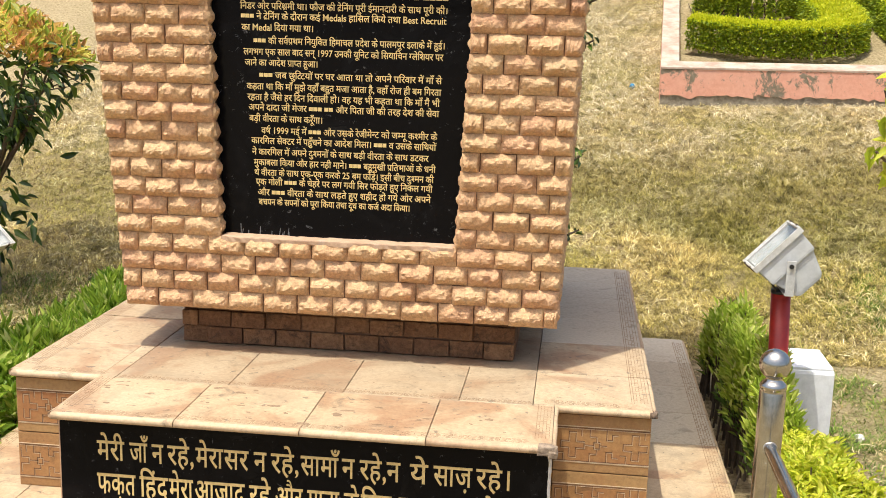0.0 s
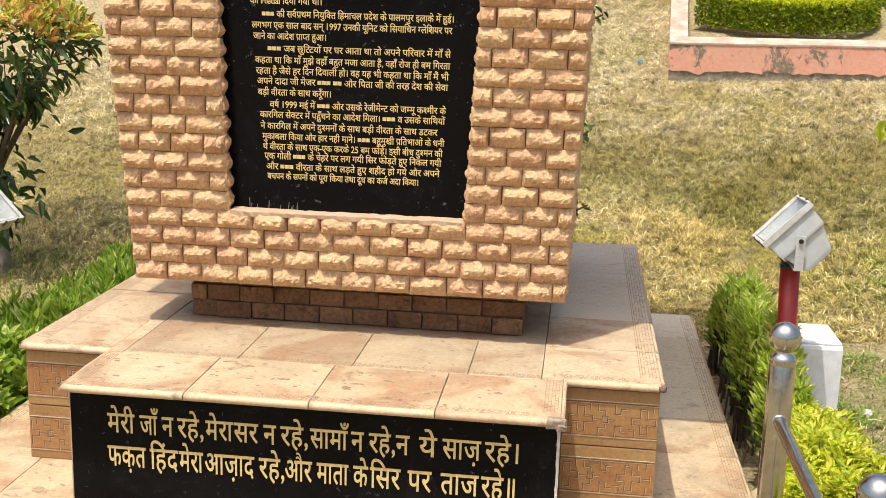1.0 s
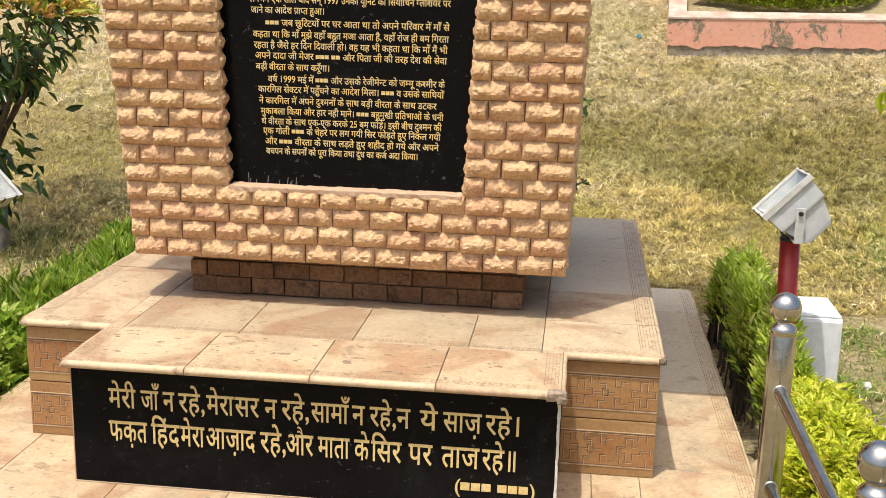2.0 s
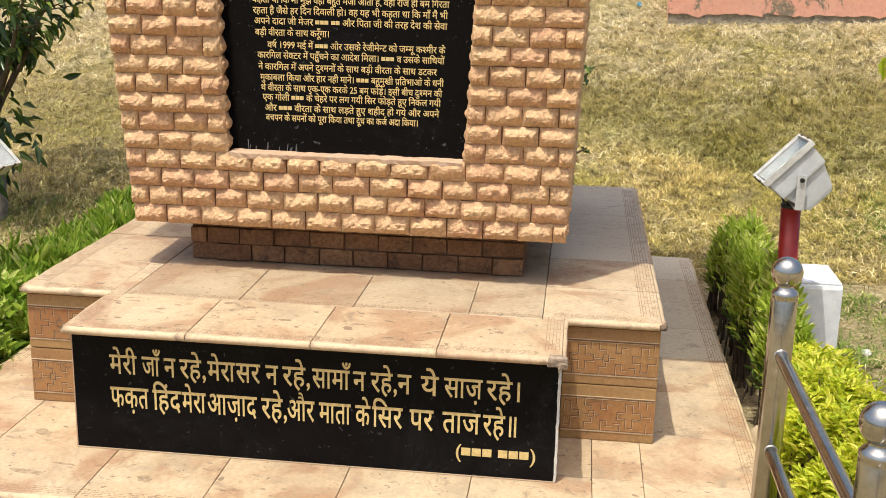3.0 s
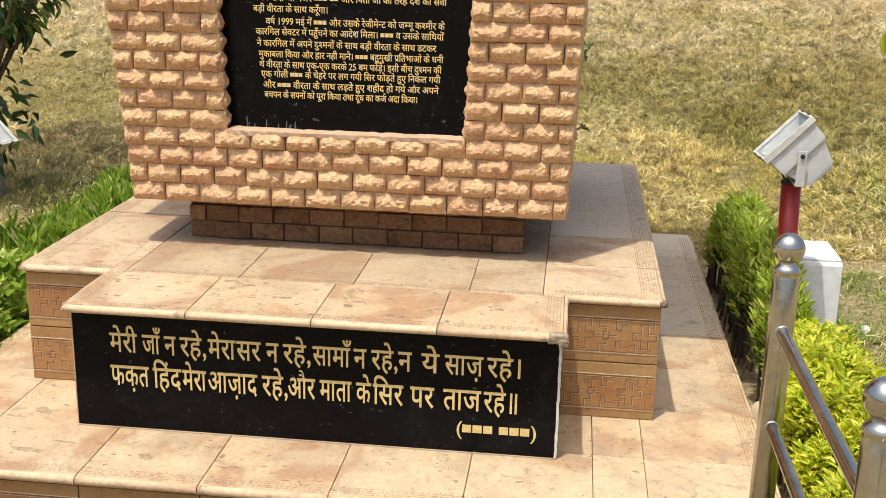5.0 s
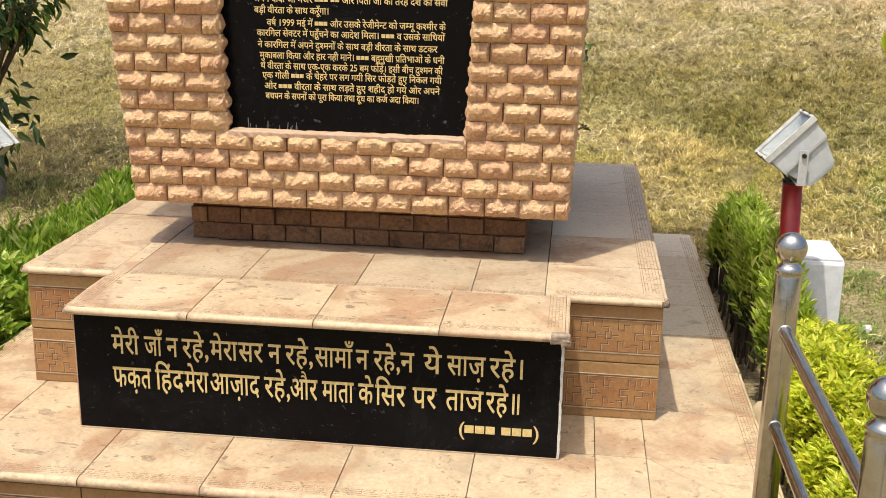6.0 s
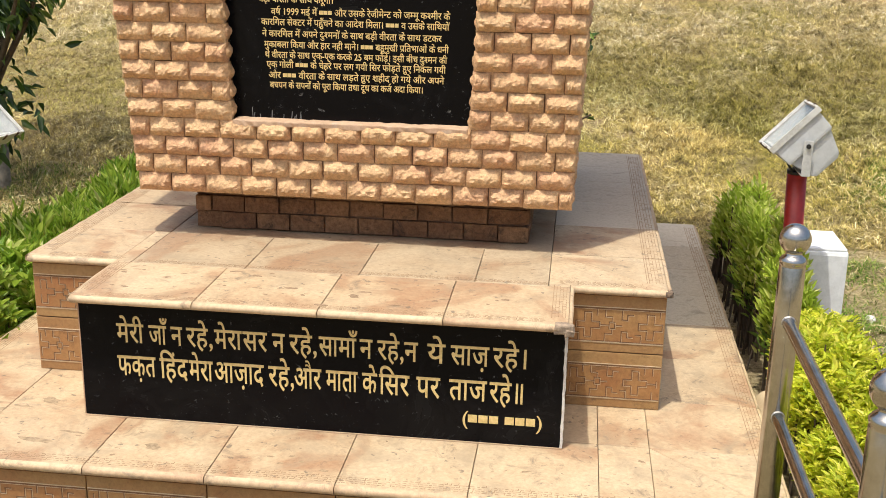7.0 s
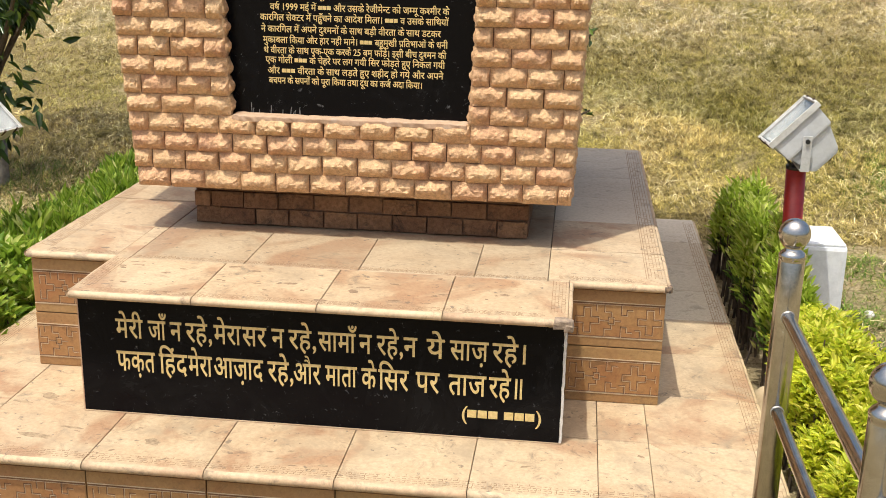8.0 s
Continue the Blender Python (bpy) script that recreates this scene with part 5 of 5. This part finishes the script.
    f = mesh_part("low_growth", leaf_mesh("low_growth", at_l, way, unit(rng.normal(0, 0.4, (low, 3)) + np.array([0, 0, 1])), s, s * 0.36, droop=0.3), LEAF_DARK, ob)
    f["kind"] = "stuff"
    keep(ob)
    return ob


topiary((-2.125, 2.49, float(ground_z(-2.125, 2.49))), (-2.13, 2.52, 0.99), 0.47)


def leafy_shrub(name, label, stems, per, leaf, mat, seed, hang=0.0):
    """Thin twigs through the points given, with leaves along them."""
    rng = np.random.default_rng(seed)
    ob = thing(name, label, "shrub", stems[0][0])
    sticks, pts, ways = [], [], []
    for chain in stems:
        for a, b in zip(chain, chain[1:]):
            sticks.append((a, b, 0.006, 0.004))
        a, b = np.array(chain[-2]), np.array(chain[-1])
        n = max(3, int(per * np.linalg.norm(b - a)))
        f = rng.uniform(0, 1, n)[:, None]
        pts.append(a + (b - a) * f + rng.normal(0, 0.012, (n, 3)))
        ways.append(unit(rng.normal(0, 1, (n, 3)) + np.array([0, 0, -hang])))
    at, way = np.concatenate(pts), np.concatenate(ways)
    s = rng.uniform(0.7, 1.2, len(at)) * leaf
    mesh_part("twig_growth", tubes_mesh("twig_growth", sticks, 6), TWIG, ob, "thin brown twigs")
    f = mesh_part("leaves", leaf_mesh("leaves", at, way, unit(rng.normal(0, 0.5, at.shape) + np.array([0, 0, 1])), s, s * 0.4, droop=0.3), mat, ob)
    f["kind"] = "stuff"
    keep(ob)
    return ob


leafy_shrub("slender_shrub", "slender dark-leaved shrub growing behind the monument",
            [[(0.55, 2.36, -0.05), (0.57, 2.34, 0.70), (0.665, 2.33, 0.77)], [(0.55, 2.36, 0.3), (0.58, 2.34, 1.20), (0.685, 2.33, 1.25)],
             [(0.55, 2.36, 0.3), (0.60, 2.34, 1.38), (0.715, 2.33, 1.43)], [(0.55, 2.36, 0.0), (0.59, 2.34, 0.40), (0.665, 2.33, 0.44)]], 120, 0.046, LEAF_DARK, 41)
leafy_shrub("overhanging_shrub", "bright green shrub branch with drooping pointed leaves",
            [[(1.590, 0.55, -0.16), (1.570, 0.55, 0.7), (1.425, 0.55, 1.16)], [(1.570, 0.55, 0.7), (1.530, 0.55, 0.9), (1.415, 0.54, 1.00)],
             [(1.570, 0.55, 0.7), (1.570, 0.55, 1.1), (1.450, 0.55, 1.24)]], 130, 0.055, LEAF_LIME, 42, 0.9)

# ---- planter behind the lawn ----
planter = thing("garden_planter", "sloping garden planter with peeling salmon painted kerb walls", "planter", (1.16, 5.05, 0.79))
SLOPE = 0.3
KX0, KX1, KY0, KLEN = 1.158, 6.2, 5.03, 4.2


def kerb_bar(name, x0, x1, y0, y1, low, high, mat, label="", wobble=0.004, cuts=30, ragged=0.0):
    """A kerb between the corners given that follows the bank: heights are over the slope at its front."""
    bm = bmesh.new()
    add_box(bm, (x0, y0, 0), (x1, y1, 1))
    bmesh.ops.subdivide_edges(bm, edges=[e for e in bm.edges if abs(e.verts[0].co.z - e.verts[1].co.z) < 0.1], cuts=cuts, use_grid_fill=True)
    for v in bm.verts:
        z = 0.81 + 0.012 * (v.co.x - 1.16) + SLOPE * (v.co.y - KY0) + (high if v.co.z > 0.5 else low)
        if v.co.z < 0.5:
            z += ragged * (0.5 * noise.noise(Vector((v.co.x * 4, 0, 5))) + 0.6 * noise.noise(Vector((v.co.x * 13, 0, 9))) + 0.5 * noise.noise(Vector((v.co.x * 31, 0, 2))))
        v.co.z = z
        v.co.x += 0.063 * (v.co.y - KY0)
        v.co.y += 0.03 * (v.co.x - KX0)
        v.co += Vector((1, 1, 1)) * wobble * noise.noise(v.co * 7)
    return part(name, bm, mat, planter, label)


kerb_bar("front_kerb", KX0, KX1, KY0, KY0 + 0.115, 0.078, 0.250, KERB, "salmon painted kerb with bare cement patches", cuts=150, ragged=0.035)
kerb_bar("kerb_foot", KX0 + 0.003, KX1, KY0 + 0.008, KY0 + 0.110, -0.12, 0.110, CEMENT, "bare grey cement foot", 0.012)
kerb_bar("kerb_top", KX0 - 0.002, KX1, KY0 - 0.004, KY0 + 0.117, 0.2502, 0.262, KERB_TOP, "cream painted kerb top", 0.002)
kerb_bar("side_kerb", KX0, KX0 + 0.115, KY0 + 0.118, KY0 + KLEN, -0.12, 0.250, KERB, "salmon painted kerb")
kerb_bar("side_kerb_top", KX0 - 0.002, KX0 + 0.117, KY0 + 0.1175, KY0 + KLEN, 0.2505, 0.262, KERB_TOP, "worn cream kerb top", 0.002)
kerb_bar("soil_bed", KX0 + 0.116, KX1, KY0 + 0.118, KY0 + KLEN, -0.1, 0.13, SOIL, "dry planter soil", 0.02)
keep(planter)


def clipped_hedge(label, path, width, height, count, seed):
    """A clipped hedge along a path in plan: golden leaf tips above, darker green flanks."""
    rng = np.random.default_rng(seed)
    ob = thing("clipped_hedge", label, "hedge", (path[0][0], path[0][1], 1.0))
    p = np.array(path, float)
    for _ in range(2):
        cut = np.stack([p[:-1] * 0.75 + p[1:] * 0.25, p[:-1] * 0.25 + p[1:] * 0.75], 1).reshape(-1, 2)
        p = np.concatenate([p[:1], cut, p[-1:]])
    seg = np.linalg.norm(np.diff(p, axis=0), axis=1)
    cum = np.concatenate([[0], np.cumsum(seg)])

    def along(n, top):
        s = rng.uniform(0, cum[-1], n)
        i = np.clip(np.searchsorted(cum, s) - 1, 0, len(seg) - 1)
        f = ((s - cum[i]) / seg[i])[:, None]
        c = p[i] + (p[i + 1] - p[i]) * f
        t = (p[i + 1] - p[i]) / seg[i][:, None]
        side = np.stack([-t[:, 1], t[:, 0]], 1)
        if top:
            off = rng.uniform(-0.5, 0.5, n) * width
            h = height * (1.0 - 0.22 * np.abs(off / width * 2) ** 3) + rng.normal(0, 0.012, n)
        else:
            off = np.sign(rng.normal(0, 1, n)) * width * rng.uniform(0.40, 0.52, n)
            h = rng.uniform(0.02, 0.93, n) * height
        xy = c + side * off[:, None]
        base = 0.81 + 0.012 * (xy[:, 0] - 1.16) + SLOPE * (c[:, 1] - KY0) + 0.12
        d = np.stack([side[:, 0] * np.sign(off), side[:, 1] * np.sign(off), np.full(n, 1.6 if top else 0.4)], 1)
        return np.stack([xy[:, 0], xy[:, 1], base + h], 1), unit(d + rng.normal(0, 0.6, (n, 3)))
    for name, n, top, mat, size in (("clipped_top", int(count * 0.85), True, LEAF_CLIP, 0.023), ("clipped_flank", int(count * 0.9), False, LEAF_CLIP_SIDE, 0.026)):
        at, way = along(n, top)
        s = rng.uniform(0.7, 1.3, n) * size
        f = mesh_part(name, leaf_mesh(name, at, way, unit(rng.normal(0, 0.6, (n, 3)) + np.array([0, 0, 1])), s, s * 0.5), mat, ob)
        f["kind"] = "stuff"
    sticks = []
    for s in np.arange(0, cum[-1], 0.05):
        i = min(np.searchsorted(cum, s, side="right") - 1, len(seg) - 1)
        c = p[i] + (p[i + 1] - p[i]) * (s - cum[i]) / seg[i]
        b = 0.81 + 0.012 * (c[0] - 1.16) + SLOPE * (c[1] - KY0) + 0.1
        for _ in range(3):
            q = c + rng.normal(0, width * 0.2, 2)
            sticks.append(((c[0], c[1], b), (q[0], q[1], b + height * 0.6), 0.005, 0.003))
    st = mesh_part("stem_thicket", tubes_mesh("stem_thicket", sticks, 5), TWIG, ob, "brown inner stems")
    st["kind"] = "stuff"
    keep(ob)
    return ob


clipped_hedge("golden green clipped hedge curving in a ring in the planter",
              [(1.43, 5.86), (1.72, 5.74), (2.02, 5.69), (2.28, 5.70), (2.46, 5.83), (2.5, 6.1), (2.46, 6.45), (2.4, 6.9), (2.4, 7.4)], 0.34, 0.22, 30000, 51)
clipped_hedge("golden green clipped hedge at the back of the planter", [(1.5, 6.62), (1.85, 6.55), (2.05, 6.65), (2.15, 6.95)], 0.42, 0.22, 11000, 52)
clipped_hedge("golden green clipped hedge row in the planter", [(3.05, 5.95), (3.02, 6.5), (2.95, 7.2)], 0.44, 0.24, 12000, 53)

# ---- small things on the ground ----
def lump(name, label, category, at, size, mat, seed, rough=0.25):
    bm = bmesh.new()
    bmesh.ops.create_icosphere(bm, subdivisions=3, radius=1.0)
    off = Vector((seed * 3.1, seed * 1.7, 0))
    for v in bm.verts:
        v.co *= 1 + rough * noise.noise(v.co * 1.6 + off)
        v.co = Vector((v.co.x * size[0], v.co.y * size[1], v.co.z * size[2]))
    ob = part(name, bm, mat, None, "", True)
    ob.location = at
    return tagged(ob, label, category)


lump("garden_stone", "rounded tan stone wedged beside the platform edge", "stone", (1.165, 0.46, -0.085), (0.035, 0.08, 0.075), BOULDER, 1)
lump("pebble", "small pale broken pebble on bare soil", "stone", (1.692, 1.454, float(ground_z(1.692, 1.454)) + 0.012), (0.018, 0.024, 0.016), PEBBLE, 2, 0.5)
lump("blue_ball", "small blue plastic ball on the lawn", "ball", (0.995, 5.40, float(ground_z(0.995, 5.40)) + 0.012), (0.02, 0.02, 0.02), BLUE, 3, 0.1)


# ---- lawn ----
def lawn(name, label, count, box_xy, length, mat, seed, flat=0.5, keep_out=True, clump=0.0):
    rng = np.random.default_rng(seed)
    x0, x1, y0, y1 = box_xy
    x, y = rng.uniform(x0, x1, count), rng.uniform(y0, y1, count)
    ok = np.ones(count, bool)
    if keep_out:
        ok &= ~((x > PX0 - 0.01) & (x < PX1 + 0.01) & (y > PY0 - 0.02) & (y < PY1 + 0.015))
        ok &= ~((x > KX0 + 0.01 + 0.063 * (y - KY0)) & (y > KY0 + 0.03 * (x - KX0)) & (y < KY0 + KLEN))
        ok &= ~((x > 1.25) & (x < 1.5) & (y > 1.02) & (y < 1.28))
    if clump:
        ok &= (np.sin(x * 5.1 + 1.3) * np.sin(y * 4.3) + np.sin(x * 11 + y * 7) * 0.5 + rng.normal(0, 0.35, count)) > clump
    x, y = x[ok], y[ok]
    n = len(x)
    a = rng.uniform(0, 2 * np.pi, n)
    lumps = np.sin(x * 23 + 3 * np.sin(y * 9)) * np.sin(y * 31 + 2 * np.sin(x * 13)) + 0.6 * np.sin(x * 57 + y * 41) * np.sin(y * 63 - x * 29)
    z = ground_z(x, y) - 0.002 + 0.014 * np.clip(lumps, 0, None)
    lie = rng.uniform(0, 1, n) < flat
    rise = np.where(lie, rng.uniform(-0.05, 0.22, n), rng.uniform(0.4, 1.1, n))
    way = unit(np.stack([np.cos(a), np.sin(a), rise + 0.3 * np.sin(a) * (y > 2.0)], 1))
    z = z + np.where(lie, rng.uniform(0.0, 0.018, n), 0)
    L = rng.uniform(0.5, 1.3, n) * length
    W = rng.uniform(0.0016, 0.0038, n)
    side = unit(np.cross(way, np.array([0.0, 0.0, 1.0])))
    at = np.stack([x, y, z], 1)
    bend = np.stack([np.zeros(n), np.zeros(n), -L * rng.uniform(0.0, 0.25, n)], 1)
    mid, tip = at + way * (L * 0.55)[:, None], at + way * L[:, None] + bend
    v = np.stack([at - side * W[:, None] / 2, at + side * W[:, None] / 2, mid + side * W[:, None] / 2.4, tip, mid - side * W[:, None] / 2.4], 1).reshape(-1, 3)
    base = np.arange(n)[:, None] * 5
    quads, tris = base + np.array([[0, 1, 2, 4]]), base + np.array([[4, 2, 3]])
    me = bpy.data.meshes.new(name)
    me.vertices.add(len(v))
    me.vertices.foreach_set("co", v.ravel())
    idx = np.concatenate([quads.ravel(), tris.ravel()]).astype(np.int32)
    me.loops.add(len(idx))
    me.loops.foreach_set("vertex_index", idx)
    me.polygons.add(2 * n)
    me.polygons.foreach_set("loop_start", np.concatenate([np.arange(n) * 4, 4 * n + np.arange(n) * 3]).astype(np.int32))
    me.update(calc_edges=True)
    ob = mesh_part(name, me, mat)
    return tagged(ob, label, "grass", kind="stuff")


def straw(name, label, count, areas, length, mat, seed):
    """Cut stalks that lie on the lawn: curled ribbons of three pieces each, thicker in drifts."""
    rng = np.random.default_rng(seed)
    xs, ys = [], []
    total = sum((b - a) * (d - c) for a, b, c, d in areas)
    for a, b, c, d in areas:
        n = int(count * (b - a) * (d - c) / total)
        xs.append(rng.uniform(a, b, n))
        ys.append(rng.uniform(c, d, n))
    x, y = np.concatenate(xs), np.concatenate(ys)
    ok = ~((x > KX0 - 0.01 + 0.063 * (y - KY0)) & (y > KY0 - 0.02 + 0.03 * (x - KX0)))
    ok &= ~((x > PX0 - 0.03) & (x < PX1 + 0.03) & (y < PY1 + 0.04))
    drift = np.sin(x * 3.1 + 2 * np.sin(y * 2.3)) * np.sin(y * 4.7 + 1.5 * np.sin(x * 1.9)) + 0.7 * np.sin(x * 9.1 + y * 3) * np.sin(y * 11.3 - x * 4)
    ok &= drift + rng.normal(0, 0.6, len(x)) > 0.9 - 0.45 * np.clip(y - 2.0, 0, 3)
    x, y = x[ok], y[ok]
    n = len(x)
    a = rng.uniform(0, 2 * np.pi, n)
    L = rng.uniform(0.45, 1.35, n) * length
    W = rng.uniform(0.0015, 0.0034, n)
    curl = rng.normal(0, 0.35, n)
    lift = rng.uniform(0.008, 0.032, n)
    arch = rng.uniform(-0.002, 0.018, n)
    v = np.zeros((n, 8, 3))
    for k, f in enumerate((0.0, 0.35, 0.7, 1.0)):
        turn = a + curl * f
        px, py = x + np.cos(turn) * L * f, y + np.sin(turn) * L * f
        pz = ground_z(px, py) + lift + arch * 4 * f * (1 - f) - 0.006 * f
        w = W * (1.0 if k < 3 else 0.4) / 2
        for m, sgn in ((0, -1), (1, 1)):
            v[:, k * 2 + m, 0] = px - np.sin(turn) * w * sgn
            v[:, k * 2 + m, 1] = py + np.cos(turn) * w * sgn
            v[:, k * 2 + m, 2] = pz + 0.4 * w * sgn
    base = np.arange(n)[:, None] * 8
    f = np.concatenate([base + np.array([[2 * k, 2 * k + 1, 2 * k + 3, 2 * k + 2]]) for k in range(3)], 0)
    me = bpy.data.meshes.new(name)
    me.vertices.add(n * 8)
    me.vertices.foreach_set("co", v.ravel())
    me.loops.add(f.size)
    me.loops.foreach_set("vertex_index", f.ravel().astype(np.int32))
    me.polygons.add(len(f))
    me.polygons.foreach_set("loop_start", np.arange(0, f.size, 4, dtype=np.int32))
    me.update(calc_edges=True)
    return tagged(mesh_part(name, me, mat), label, "grass", kind="stuff")


lawn("dry_grass", "dry straw-coloured mown lawn grass on the bank", 240000, (0.5, 3.5, 2.1, 5.2), 0.036, GRASS, 61, 0.40)
lawn("dry_grass", "dry mown lawn grass beside the planter", 36000, (0.4, 1.5, 5.2, 8.2), 0.042, GRASS, 66, 0.6)
lawn("dry_grass", "dry mown lawn grass behind the border plants", 140000, (-3.0, -0.6, 2.1, 5.5), 0.036, GRASS, 67, 0.40)
lawn("dry_grass", "thin dry lawn grass round the platform", 50000, (-3.6, 4.0, 1.2, 8.2), 0.04, GRASS, 68, 0.8)
lawn("rank_grass", "longer brownish tufts across the bank", 42000, (0.6, 3.4, 2.7, 4.2), 0.075, GRASS, 70, 0.25, clump=0.15)
straw("cut_straw", "pale cut grass stalks lying loose on the lawn", 135000, [(0.5, 3.5, 2.0, 5.1), (0.4, 1.4, 5.1, 8.2), (-2.9, -0.6, 2.2, 5.5), (1.5, 2.6, 0.9, 2.0)], 0.050, STRAW, 69)
lawn("green_grass", "green grass tufts growing through the dry lawn", 26000, (-3.4, -1.5, 0.6, 2.7), 0.06, LUSH, 62, 0.15)
lawn("green_grass", "green grass tufts near the lamp base", 26000, (1.45, 3.2, 0.6, 3.4), 0.05, LUSH, 63, 0.2, clump=0.45)
lawn("green_grass", "green grass patch on the bank behind the lamp", 11000, (1.95, 2.75, 2.35, 3.0), 0.05, LUSH, 64, 0.2, clump=-0.1)
lawn("green_grass", "green grass patch on bare soil by the hedge", 6000, (1.6, 2.05, 1.35, 2.0), 0.045, LUSH, 65, 0.2, clump=-0.4)
